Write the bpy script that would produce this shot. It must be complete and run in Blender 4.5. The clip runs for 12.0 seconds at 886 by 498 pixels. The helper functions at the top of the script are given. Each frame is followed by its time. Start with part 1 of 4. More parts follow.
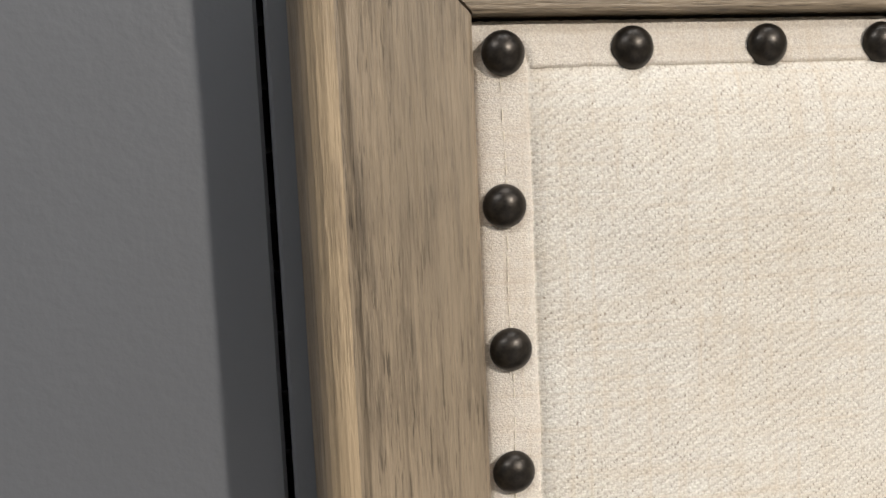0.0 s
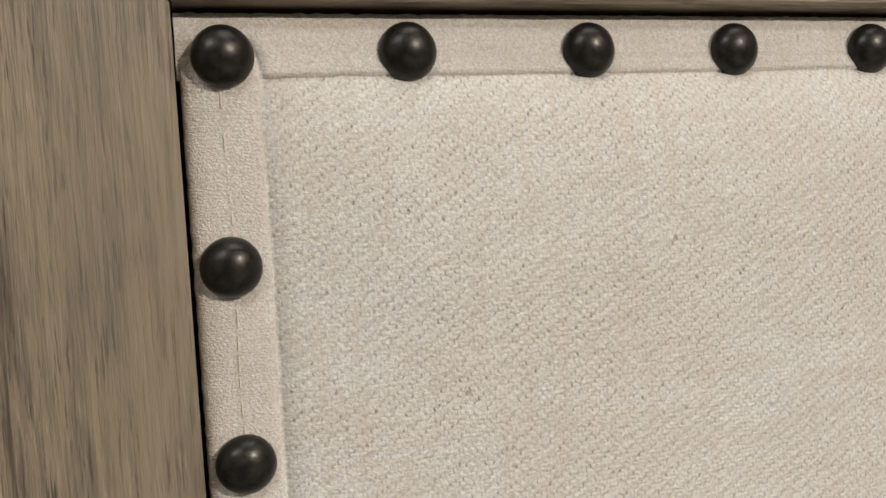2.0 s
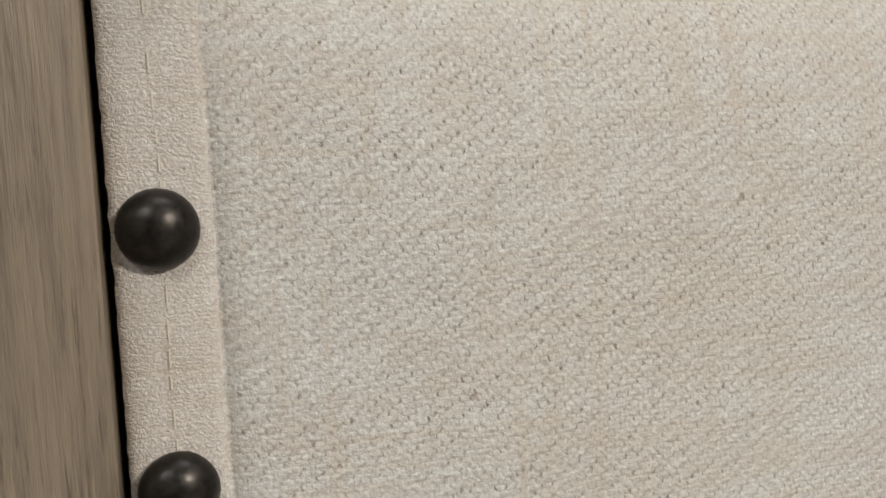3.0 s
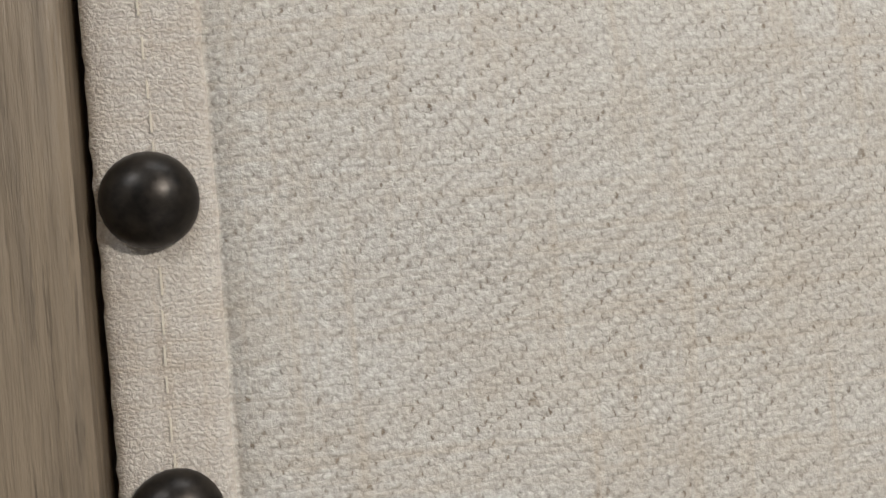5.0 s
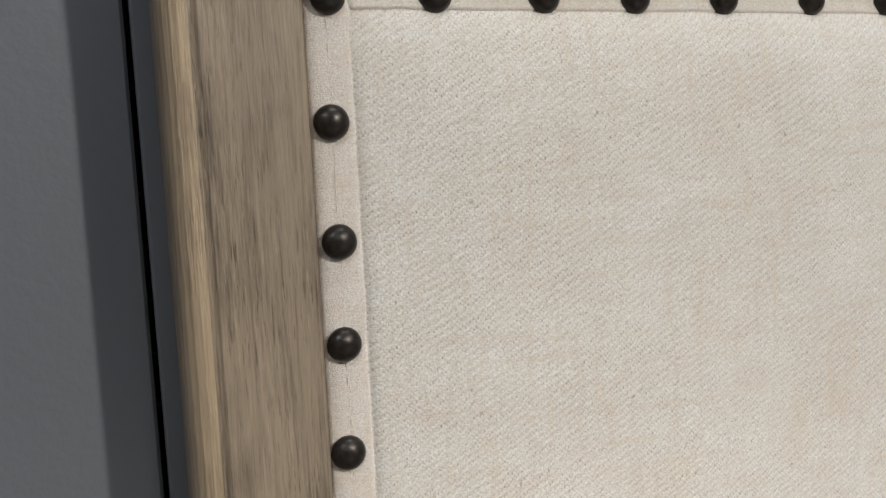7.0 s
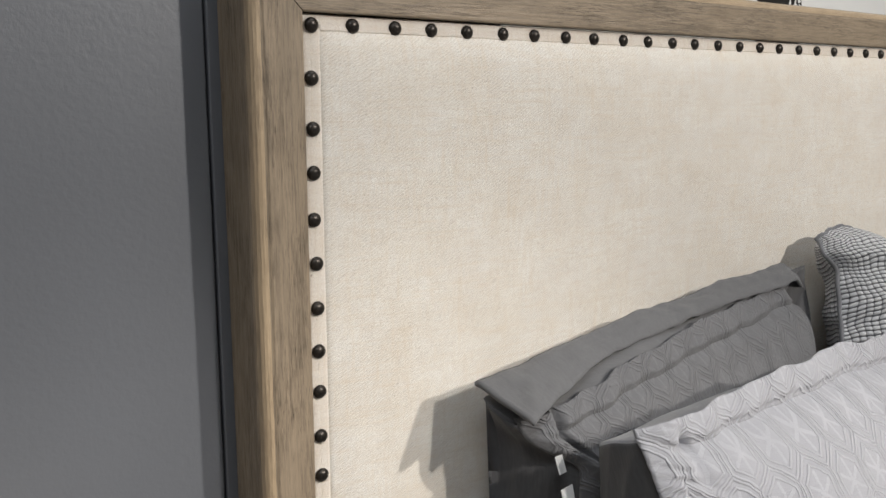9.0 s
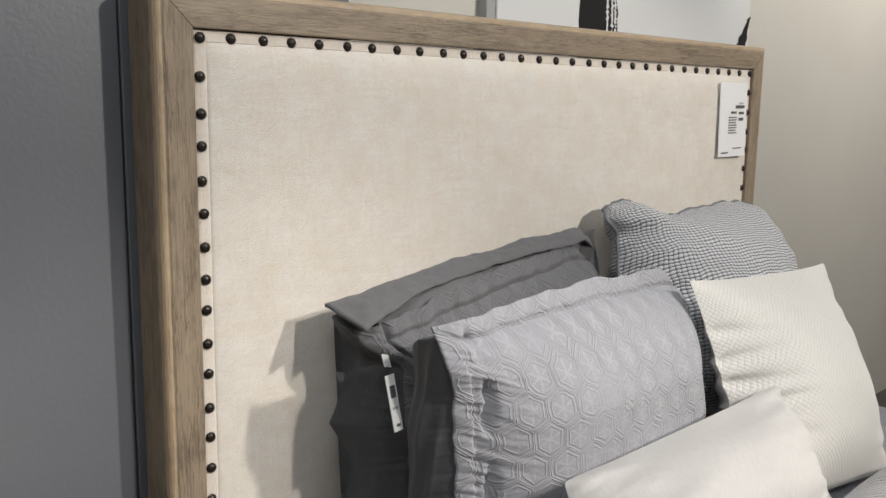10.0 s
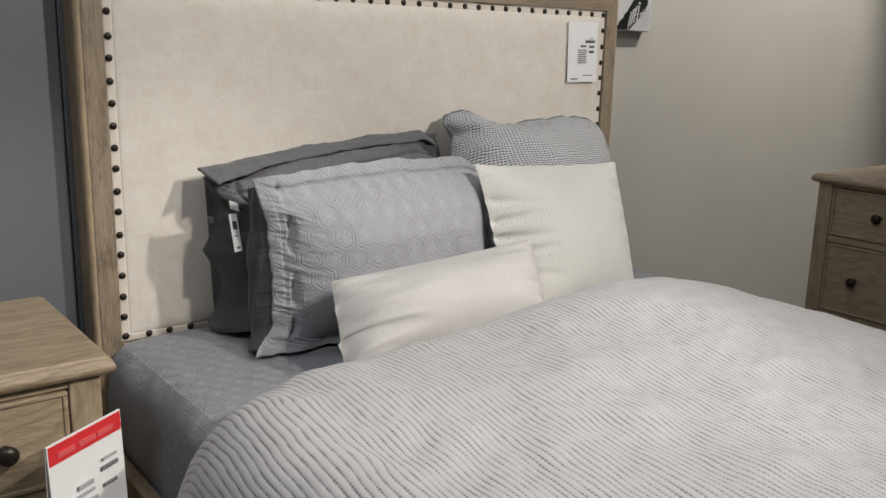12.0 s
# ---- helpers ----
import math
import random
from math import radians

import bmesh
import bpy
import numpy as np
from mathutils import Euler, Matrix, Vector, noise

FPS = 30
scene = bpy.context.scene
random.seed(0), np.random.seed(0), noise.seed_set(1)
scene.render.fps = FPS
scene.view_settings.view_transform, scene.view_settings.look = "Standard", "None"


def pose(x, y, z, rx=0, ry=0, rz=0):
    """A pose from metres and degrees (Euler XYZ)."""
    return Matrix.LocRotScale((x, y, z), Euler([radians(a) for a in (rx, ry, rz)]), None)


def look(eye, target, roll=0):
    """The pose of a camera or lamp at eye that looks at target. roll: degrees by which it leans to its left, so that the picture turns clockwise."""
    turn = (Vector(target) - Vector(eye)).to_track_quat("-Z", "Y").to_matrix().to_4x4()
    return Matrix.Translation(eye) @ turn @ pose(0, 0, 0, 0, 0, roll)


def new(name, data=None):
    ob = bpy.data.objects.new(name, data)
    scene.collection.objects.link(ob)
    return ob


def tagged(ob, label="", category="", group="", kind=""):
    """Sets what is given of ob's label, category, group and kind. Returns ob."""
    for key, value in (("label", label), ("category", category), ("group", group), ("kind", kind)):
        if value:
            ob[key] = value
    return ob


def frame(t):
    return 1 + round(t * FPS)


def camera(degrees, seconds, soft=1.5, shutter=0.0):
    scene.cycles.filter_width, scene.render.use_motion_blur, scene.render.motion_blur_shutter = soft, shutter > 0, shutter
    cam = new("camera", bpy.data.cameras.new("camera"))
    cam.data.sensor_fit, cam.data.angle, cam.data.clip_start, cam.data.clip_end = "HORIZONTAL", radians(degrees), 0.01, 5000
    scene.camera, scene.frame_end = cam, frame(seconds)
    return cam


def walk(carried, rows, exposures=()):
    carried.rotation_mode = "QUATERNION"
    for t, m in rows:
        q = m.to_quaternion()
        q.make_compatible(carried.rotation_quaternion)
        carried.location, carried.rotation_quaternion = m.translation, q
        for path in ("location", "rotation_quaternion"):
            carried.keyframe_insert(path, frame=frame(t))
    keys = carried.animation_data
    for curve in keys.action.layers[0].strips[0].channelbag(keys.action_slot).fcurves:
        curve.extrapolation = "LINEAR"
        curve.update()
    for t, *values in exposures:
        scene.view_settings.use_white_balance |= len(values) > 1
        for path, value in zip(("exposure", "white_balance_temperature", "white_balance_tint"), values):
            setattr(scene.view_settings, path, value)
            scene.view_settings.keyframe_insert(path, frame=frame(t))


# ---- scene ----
cam = camera(53.70, 12.0)
PATH = [
    (0, (-0.08104, -0.2845, 1.35796), (0.3208, 1.6628, 1.1426), -2.59),
    (0.5, (-0.0724, -0.27244, 1.36001), (0.3543, 1.6777, 1.2387), -2.93),
    (1, (-0.05971, -0.26674, 1.36293), (0.4039, 1.6757, 1.2535), -3.11),
    (1.5, (-0.03917, -0.25107, 1.36686), (0.4655, 1.6796, 1.2337), -2.89),
    (2, (-0.01441, -0.21880, 1.36061), (0.5736, 1.6845, 1.1825), -2.76),
    (2.5, (0.00113, -0.19188, 1.35528), (0.5449, 1.7266, 1.2016), -2.99),
    (3, (0.00105, -0.16886, 1.34991), (0.5889, 1.7322, 1.1490), -2.54),
    (3.2, (0.00010, -0.16733, 1.34872), (0.5836, 1.7370, 1.1643), -2.83),
    (4.8, (0.01524, -0.14639, 1.33622), (0.4254, 1.8098, 1.2642), -4.02),
    (5, (0.01331, -0.14274, 1.33330), (0.4386, 1.8106, 1.2722), -4.09),
    (5.5, (0.01378, -0.13908, 1.33073), (0.3993, 1.8226, 1.2734), -4.14),
    (6, (-0.00591, -0.16095, 1.33283), (0.5225, 1.7642, 1.2119), -3.54),
    (6.5, (-0.02761, -0.23174, 1.32952), (0.5527, 1.6703, 1.1159), -2.73),
    (7, (-0.078, -0.356, 1.326), (0.571, 1.523, 1.105), -2.70),
    (7.2, (-0.1085, -0.4103, 1.3291), (0.582, 1.4505, 1.083), -2.21),
    (8.8, (-0.37468, -0.70973, 1.32503), (0.7774, 0.8862, 0.9707), -0.70),
    (9, (-0.40988, -0.77317, 1.32182), (0.7576, 0.8142, 0.9795), -0.05),
    (9.5, (-0.53158, -0.95198, 1.31761), (0.7251, 0.5665, 0.9786), 1.14),
    (10, (-0.5661, -1.08451, 1.31181), (0.7792, 0.3579, 0.9806), 0.94),
    (10.5, (-0.54603, -1.23852, 1.2981), (0.7605, 0.2363, 0.9546), 1.94),
    (11, (-0.54406, -1.4292, 1.29175), (0.6802, 0.1089, 0.924), 0.45),
    (11.5, (-0.60759, -1.66801, 1.29108), (0.5341, -0.081, 0.8693), -0.20),
    (12, (-0.57156, -1.84922, 1.28172), (0.6261, -0.3108, 0.8358), 1.37),
]
walk(cam, [(t, look(eye, target, roll)) for t, eye, target, roll in PATH],
     exposures=[(0, 0.60, 6680, 10), (1.0, 0.45, 6700, 10), (2.0, 0.18, 6700, 10), (3.0, 0.02, 6500, 10), (5.5, 0.02, 6400, 10), (6.5, 0.14, 6360, 10),
                (7.2, 0.22, 6300, 10), (9.0, 0.32, 6400, 10), (10.5, 0.20, 6410, 10), (11.5, 0.08, 6430, 10), (12.0, -0.03, 6450, 10)])

# ---- light ----
world = bpy.data.worlds.new("world")
scene.world = world
world.use_nodes = True
world.node_tree.nodes["Background"].inputs[0].default_value = (0.9, 0.93, 1.0, 1)
world.node_tree.nodes["Background"].inputs[1].default_value = 0.02


def spot(name, eye, target, power, size, radius, colour):
    """A ceiling spotlight of the shop."""
    lamp = bpy.data.lights.new(name, "SPOT")
    lamp.energy, lamp.spot_size, lamp.spot_blend = power, radians(size), 0.55
    lamp.shadow_soft_size, lamp.color = radius, colour
    ob = new(name, lamp)
    ob.matrix_world = look(eye, target)
    return ob


def panel_lamp(name, x, y, z, w, d, power, colour):
    """The light of one ceiling panel, shining down."""
    lamp = bpy.data.lights.new(name, "AREA")
    lamp.shape, lamp.size, lamp.size_y, lamp.energy, lamp.color = "RECTANGLE", w, d, power, colour
    ob = new(name, lamp)
    ob.matrix_world = pose(x, y, z)
    return ob


WARM, COOL = (1.0, 0.93, 0.845), (0.97, 0.98, 1.0)
CEIL = 3.4
spot("spot_lamp", (2.0, -4.0, 3.25), (0.50, 0.0, 1.18), 440, 38, 0.08, WARM)
spot("spot_lamp", (0.8, -3.5, 3.25), (0.12, -0.68, 0.74), 265, 25, 0.09, WARM)
PANELS = ((0.5, -0.65, 10), (-1.5, -2.0, 31), (2.6, -2.2, 11))
for _x, _y, _power in PANELS:
    panel_lamp("panel_lamp", _x, _y, 3.36, 1.2, 0.6, _power, COOL)
spot("spot_lamp", (3.1, -0.7, 3.25), (2.9, 0.4, 1.8), 185, 66, 0.06, WARM)


# ---- materials ----
def material(name, base, rough=0.6, metal=0.0):
    m = bpy.data.materials.new(name)
    m.use_nodes = True
    b = m.node_tree.nodes["Principled BSDF"]
    b.inputs["Base Color"].default_value = (*base, 1)
    b.inputs["Roughness"].default_value = rough
    b.inputs["Metallic"].default_value = metal
    return m


class Net:
    """Short hand for building a node net."""

    def __init__(self, m):
        self.t = m.node_tree
        self.out = self.t.nodes["Principled BSDF"]

    def node(self, kind, **sets):
        n = self.t.nodes.new(kind)
        for k, v in sets.items():
            setattr(n, k, v)
        return n

    def put(self, socket, v):
        if isinstance(v, bpy.types.NodeSocket):
            self.t.links.new(v, socket)
        else:
            socket.default_value = v

    def math(self, op, a, b=0.0, c=0.0):
        n = self.node("ShaderNodeMath", operation=op)
        for i, v in enumerate((a, b, c)):
            self.put(n.inputs[i], v)
        return n.outputs[0]

    def vec(self, op, a, b=(0, 0, 0)):
        n = self.node("ShaderNodeVectorMath", operation=op)
        self.put(n.inputs[0], a)
        self.put(n.inputs[1], b)
        return n.outputs[0]

    def coords(self, kind="Object"):
        return self.node("ShaderNodeTexCoord").outputs[kind]

    def split(self, v):
        n = self.node("ShaderNodeSeparateXYZ")
        self.put(n.inputs[0], v)
        return n.outputs

    def join(self, x, y, z=0.0):
        n = self.node("ShaderNodeCombineXYZ")
        for i, v in enumerate((x, y, z)):
            self.put(n.inputs[i], v)
        return n.outputs[0]

    def noise(self, v, scale, detail=3.0, rough=0.55):
        n = self.node("ShaderNodeTexNoise")
        self.put(n.inputs["Vector"], v)
        n.inputs["Scale"].default_value, n.inputs["Detail"].default_value, n.inputs["Roughness"].default_value = scale, detail, rough
        return n.outputs["Fac"]

    def ramp(self, fac, *stops):
        n = self.node("ShaderNodeValToRGB")
        self.put(n.inputs[0], fac)
        e = n.color_ramp.elements
        while len(e) < len(stops):
            e.new(0.5)
        for el, (p, c) in zip(e, stops):
            el.position = p
            el.color = (*c, 1) if len(c) == 3 else c
        return n.outputs[0]

    def mix(self, fac, a, b, blend="MIX"):
        n = self.node("ShaderNodeMix", data_type="RGBA", blend_type=blend)
        self.put(n.inputs[0], fac)
        for i, v in ((6, a), (7, b)):
            self.put(n.inputs[i], (*v, 1) if isinstance(v, tuple) and len(v) == 3 else v)
        return n.outputs[2]

    def bump(self, height, distance, strength=1.0, normal=None):
        n = self.node("ShaderNodeBump")
        self.put(n.inputs["Height"], height)
        n.inputs["Distance"].default_value, n.inputs["Strength"].default_value = distance, strength
        if normal is not None:
            self.put(n.inputs["Normal"], normal)
        return n.outputs[0]

    def colour(self, c):
        self.put(self.out.inputs["Base Color"], c)

    def normal(self, n):
        self.put(self.out.inputs["Normal"], n)

    def rough(self, r):
        self.put(self.out.inputs["Roughness"], r)


def stretched(n, axis, long, across):
    """Object coordinates squeezed along one axis, for grain."""
    s = [across] * 3
    s[axis] = long
    return n.vec("MULTIPLY", n.coords(), tuple(s))


def wood(name, axis, light, mid, dark, pores=0.8, rings=0.0):
    """Brushed, weathered oak with its grain along one axis; rings: how strongly the arched growth rings show."""
    m = material(name, mid, 0.55)
    n = Net(m)
    bend = n.math("MULTIPLY", n.math("SUBTRACT", n.noise(stretched(n, axis, 5, 9), 1.0, 2), 0.5), 0.9)
    shift = [0.25, 0.25, 0.25]
    shift[axis] = 0.0
    wavy = n.vec("ADD", stretched(n, axis, 3.5, 42), n.vec("MULTIPLY", n.join(bend, bend, bend), tuple(2.2 * q for q in shift)))
    broad = n.noise(wavy, 1.0, 5, 0.6)
    streak = n.noise(stretched(n, axis, 30, 420), 1.0, 5, 0.7)
    fine = n.noise(stretched(n, axis, 60, 1050), 1.0, 3, 0.6)
    lines = n.noise(stretched(n, axis, 10, 300), 1.0, 4, 0.6)
    smear = n.noise(stretched(n, axis, 18, 60), 1.0, 4, 0.65)
    worn = n.ramp(n.noise(stretched(n, axis, 9, 26), 1.0, 3, 0.6), (0.38, (0.25, 0.25, 0.25)), (0.62, (1, 1, 1)))
    c = n.ramp(broad, (0.28, mid), (0.50, tuple(0.4 * a + 0.6 * b for a, b in zip(light, mid))), (0.74, tuple(0.8 * a + 0.2 * b for a, b in zip(light, mid))))
    if rings:
        x, y, z = n.split(n.coords())
        across = n.math("ADD", y, z) if axis == 0 else n.math("ADD", x, y if axis == 2 else z)
        sway = n.noise(stretched(n, axis, 3.2, 7), 1.0, 2, 0.5)
        arch = n.math("FRACT", n.math("ADD", n.math("MULTIPLY", across, 34), n.math("ADD", n.math("MULTIPLY", sway, 9), n.math("MULTIPLY", bend, 0.6))))
        c = n.mix(n.math("MULTIPLY", n.ramp(arch, (0.45, (0, 0, 0)), (0.86, (1, 1, 1)), (1.0, (0.1, 0.1, 0.1))), rings), c, dark)
    c = n.mix(n.math("MULTIPLY", n.ramp(streak, (0.45, (0, 0, 0)), (0.66, (0.9, 0.9, 0.9))), worn), c, dark)
    c = n.mix(n.ramp(smear, (0.52, (0, 0, 0)), (0.74, (0.52, 0.52, 0.52))), c, tuple(0.85 * q for q in dark))
    c = n.mix(n.ramp(lines, (0.52, (0, 0, 0)), (0.72, (0.34, 0.34, 0.34))), c, tuple(1.15 * q for q in light))
    c = n.mix(n.ramp(lines, (0.28, (0.42, 0.42, 0.42)), (0.44, (0, 0, 0))), c, dark)
    pore = n.math("MULTIPLY", n.ramp(fine, (0.34, (1, 1, 1)), (0.42, (0, 0, 0))), worn)
    c = n.mix(n.math("MULTIPLY", pore, pores), c, tuple(0.35 * d for d in dark))
    c = n.mix(n.math("MULTIPLY", n.ramp(fine, (0.60, (0, 0, 0)), (0.70, (1, 1, 1))), n.math("MULTIPLY", worn, 0.55)), c, tuple(min(1, 1.35 * q) for q in light))
    n.colour(c)
    n.rough(n.ramp(streak, (0.3, (0.34,) * 3), (0.7, (0.56,) * 3)))
    n.normal(n.bump(n.math("ADD", n.math("MULTIPLY", n.math("MULTIPLY", fine, worn), 1.2), n.math("ADD", n.math("MULTIPLY", streak, 0.8), n.math("MULTIPLY", lines, 0.7))), 0.0009, 0.8))
    return m


OAK = ((0.36, 0.285, 0.203), (0.250, 0.199, 0.141), (0.100, 0.078, 0.056))
wood_up = wood("weathered_oak_upright", 2, *OAK)
wood_along = wood("weathered_oak_across", 0, *OAK)
wood_deep = wood("weathered_oak_depth", 1, *OAK)
CHEST = ((0.43, 0.34, 0.24), (0.315, 0.248, 0.172), (0.16, 0.124, 0.084))
chest_up, chest_along, chest_deep = (wood("chest_oak_" + k, a, *CHEST, pores=0.4, rings=0.35) for k, a in (("upright", 2), ("across", 0), ("depth", 1)))
WORN = ((0.516, 0.400, 0.267), (0.409, 0.313, 0.205), (0.240, 0.183, 0.123))
worn_up = wood("worn_oak_bead_upright", 2, *WORN, pores=0.3)
worn_along = wood("worn_oak_bead_across", 0, *WORN, pores=0.3)
PALE = ((0.44, 0.353, 0.24), (0.325, 0.254, 0.168), (0.175, 0.134, 0.086))
pale_up = wood("pale_oak_upright", 2, *PALE, pores=0.3, rings=0.5)
pale_along = wood("pale_oak_across", 0, *PALE, pores=0.3, rings=0.5)
pale_deep = wood("pale_oak_depth", 1, *PALE, pores=0.3, rings=0.5)


def woven(name, light, dark, speck, px, pz, shift, depth, slub=1.0, turn=0.0, ridge=0.0):
    """A woven linen in the plane xz: fluffy floats px apart and pz high, each row set off by shift, with dark gaps at their ends."""
    m = material(name, light, 0.85)
    n = Net(m)
    v = n.coords()
    x, y, z = n.split(v)
    wob = lambda scale, amount, off: n.math("MULTIPLY", n.math("SUBTRACT", n.noise(n.vec("ADD", v, (off, 0, 0)), scale, 2), 0.5), amount)
    a = n.math("ADD", x, n.math("ADD", wob(90, 0.0022 * slub, 0), wob(800, 0.0012 * slub, 2)))
    b = n.math("ADD", z, n.math("ADD", wob(45, 0.0026 * slub, 5), wob(900, 0.0010 * slub, 7)))
    ct, st = math.cos(radians(turn)), math.sin(radians(turn))
    a, b = (n.math("ADD", n.math("MULTIPLY", a, ct), n.math("MULTIPLY", b, st)), n.math("SUBTRACT", n.math("MULTIPLY", b, ct), n.math("MULTIPLY", a, st)))
    row = n.math("DIVIDE", b, pz)
    line = n.math("FLOOR", row)
    col = n.math("ADD", n.math("DIVIDE", a, px), n.math("MULTIPLY", line, shift))
    fr, fz = n.math("FRACT", col), n.math("FRACT", row)
    cell = n.node("ShaderNodeTexWhiteNoise", noise_dimensions="2D")
    n.put(cell.inputs["Vector"], n.join(n.math("FLOOR", col), line))
    chance = cell.outputs["Value"]
    sr, sz = n.math("SINE", n.math("MULTIPLY", fr, math.pi)), n.math("SINE", n.math("MULTIPLY", fz, math.pi))
    body = n.math("POWER", n.math("MAXIMUM", n.math("MULTIPLY", sr, sz), 0.0), 0.7)
    fuzz = n.noise(v, 1150, 3, 0.7)
    lump = n.noise(n.vec("MULTIPLY", v, (1, 1, 1.5)), 420, 2, 0.5)
    tick = n.math("MULTIPLY", n.ramp(sr, (0.10, (1, 1, 1)), (0.50, (0, 0, 0))), n.ramp(sz, (0.25, (0, 0, 0)), (0.75, (1, 1, 1))))
    tick = n.math("MULTIPLY", tick, n.math("ADD", 0.15, n.math("MULTIPLY", n.math("POWER", chance, 1.2), 0.85)))
    crack = n.math("MULTIPLY", n.ramp(sz, (0.05, (1, 1, 1)), (0.45, (0, 0, 0))), n.math("ADD", 0.16, n.math("MULTIPLY", n.math("POWER", chance, 2.0), 0.38)))
    tone = n.noise(n.vec("MULTIPLY", v, (1.0, 1.0, 1.25)), 26, 4, 0.62)
    gap = n.math("MULTIPLY", n.math("MAXIMUM", tick, crack), n.math("ADD", 0.15, n.ramp(tone, (0.38, (0.42, 0.42, 0.42)), (0.64, (1, 1, 1)))))
    valley = None
    if ridge:
        # the twill's slanting ridges
        slant = n.math("SUBTRACT", n.math("MULTIPLY", b, math.cos(radians(28))), n.math("MULTIPLY", a, math.sin(radians(28))))
        wave = n.math("ADD", 0.5, n.math("MULTIPLY", n.math("SINE", n.math("MULTIPLY", slant, 2 * math.pi / ridge)), 0.5))
        zone = n.ramp(n.noise(n.vec("ADD", v, (0, 0, 9)), 22, 2), (0.42, (0.05, 0.05, 0.05)), (0.66, (1, 1, 1)))
        valley = n.math("MULTIPLY", n.math("MULTIPLY", n.math("SUBTRACT", 1.0, wave), zone), n.math("ADD", 0.02, n.math("MULTIPLY", lump, 0.48)))
        gap = n.math("MULTIPLY", gap, n.math("SUBTRACT", 1.35, wave))
        body = n.math("ADD", n.math("MULTIPLY", body, 0.6), n.math("MULTIPLY", wave, 1.3))
    height = n.math("ADD", n.math("MULTIPLY", body, 0.34), n.math("ADD", n.math("MULTIPLY", fuzz, 0.8), n.math("MULTIPLY", lump, 0.45)))
    c = n.mix(n.ramp(fuzz, (0.3, (0, 0, 0)), (0.7, (1, 1, 1))), tuple(0.70 * q for q in light), tuple(min(0.94, 1.18 * q) for q in light))
    c = n.mix(gap, c, dark)
    # valleys get a darker colour, painting in the shade between the ridges
    if valley is not None:
        c = n.mix(valley, c, tuple(0.5 * q + 0.5 * d for q, d in zip(light, dark)))
    streaks = n.noise(n.vec("MULTIPLY", v, (12, 14, 330)), 1.0, 4, 0.7)
    c = n.mix(n.math("MULTIPLY", n.ramp(streaks, (0.50, (0, 0, 0)), (0.72, (1, 1, 1))), 0.40), c, tuple(q * s for q, s in zip(light, (0.76, 0.69, 0.58))))
    uprights = n.noise(n.vec("MULTIPLY", v, (300, 14, 12)), 1.0, 4, 0.7)
    c = n.mix(n.math("MULTIPLY", n.ramp(uprights, (0.52, (0, 0, 0)), (0.74, (1, 1, 1))), 0.44), c, tuple(q * s for q, s in zip(light, (0.78, 0.71, 0.60))))
    flecks = n.ramp(n.noise(n.vec("MULTIPLY", v, (1.0, 1.0, 0.7)), 300, 2, 0.5), (0.73, (0, 0, 0)), (0.77, (1, 1, 1)))
    c = n.mix(n.math("MULTIPLY", flecks, 0.6), c, speck)
    # thicker, darker threads that run a little way across or up
    for k, way in enumerate(((30, 14, 150), (150, 14, 30))):
        bars = n.noise(n.vec("ADD", n.vec("MULTIPLY", v, way), (0, 4.0 + k, 0)), 1.0, 3, 0.6)
        c = n.mix(n.ramp(bars, (0.50, (0, 0, 0)), (0.74, (0.26, 0.26, 0.26))), c, tuple(q * s for q, s in zip(light, (0.74, 0.67, 0.56))))
    c = n.mix(n.ramp(tone, (0.42, (0, 0, 0)), (0.68, (0.15, 0.15, 0.15))), c, tuple(q * s for q, s in zip(light, (0.80, 0.73, 0.62))))
    patch = n.noise(n.vec("ADD", v, (3, 0, 0)), 17, 2, 0.5)
    c = n.mix(n.ramp(patch, (0.40, (0, 0, 0)), (0.62, (0.16, 0.16, 0.16))), c, (0.92, 0.86, 0.76), "MULTIPLY")
    n.colour(c)
    n.out.inputs["Sheen Weight"].default_value = 0.15
    n.normal(n.bump(height, depth, 0.8))
    return m


LINEN, GAP, SPECK = (0.845, 0.79, 0.735), (0.20, 0.155, 0.11), (0.23, 0.17, 0.115)
linen = woven("cream_linen_twill", LINEN, GAP, SPECK, 0.0023, 0.00122, 0.5, 0.00048, slub=1.5, turn=2, ridge=0.0031)
tape_linen = woven("cream_linen_tape", (0.84, 0.765, 0.70), (0.58, 0.50, 0.43), SPECK, 0.0013, 0.0009, 0.5, 0.00048, slub=2.2)


def painted(name, base, rough=0.55, amount=0.06, grain=180, lift=0.0008):
    """Wall paint with a roller's texture and faint stains."""
    m = material(name, base, rough)
    n = Net(m)
    v = n.coords()
    stain = n.noise(v, 2.2, 4)
    c = n.ramp(stain, (0.3, tuple(q * (1 - amount) for q in base)), (0.7, tuple(q * (1 + amount) for q in base)))
    n.colour(c)
    n.normal(n.bump(n.noise(v, grain, 3), lift, 0.5))
    return m


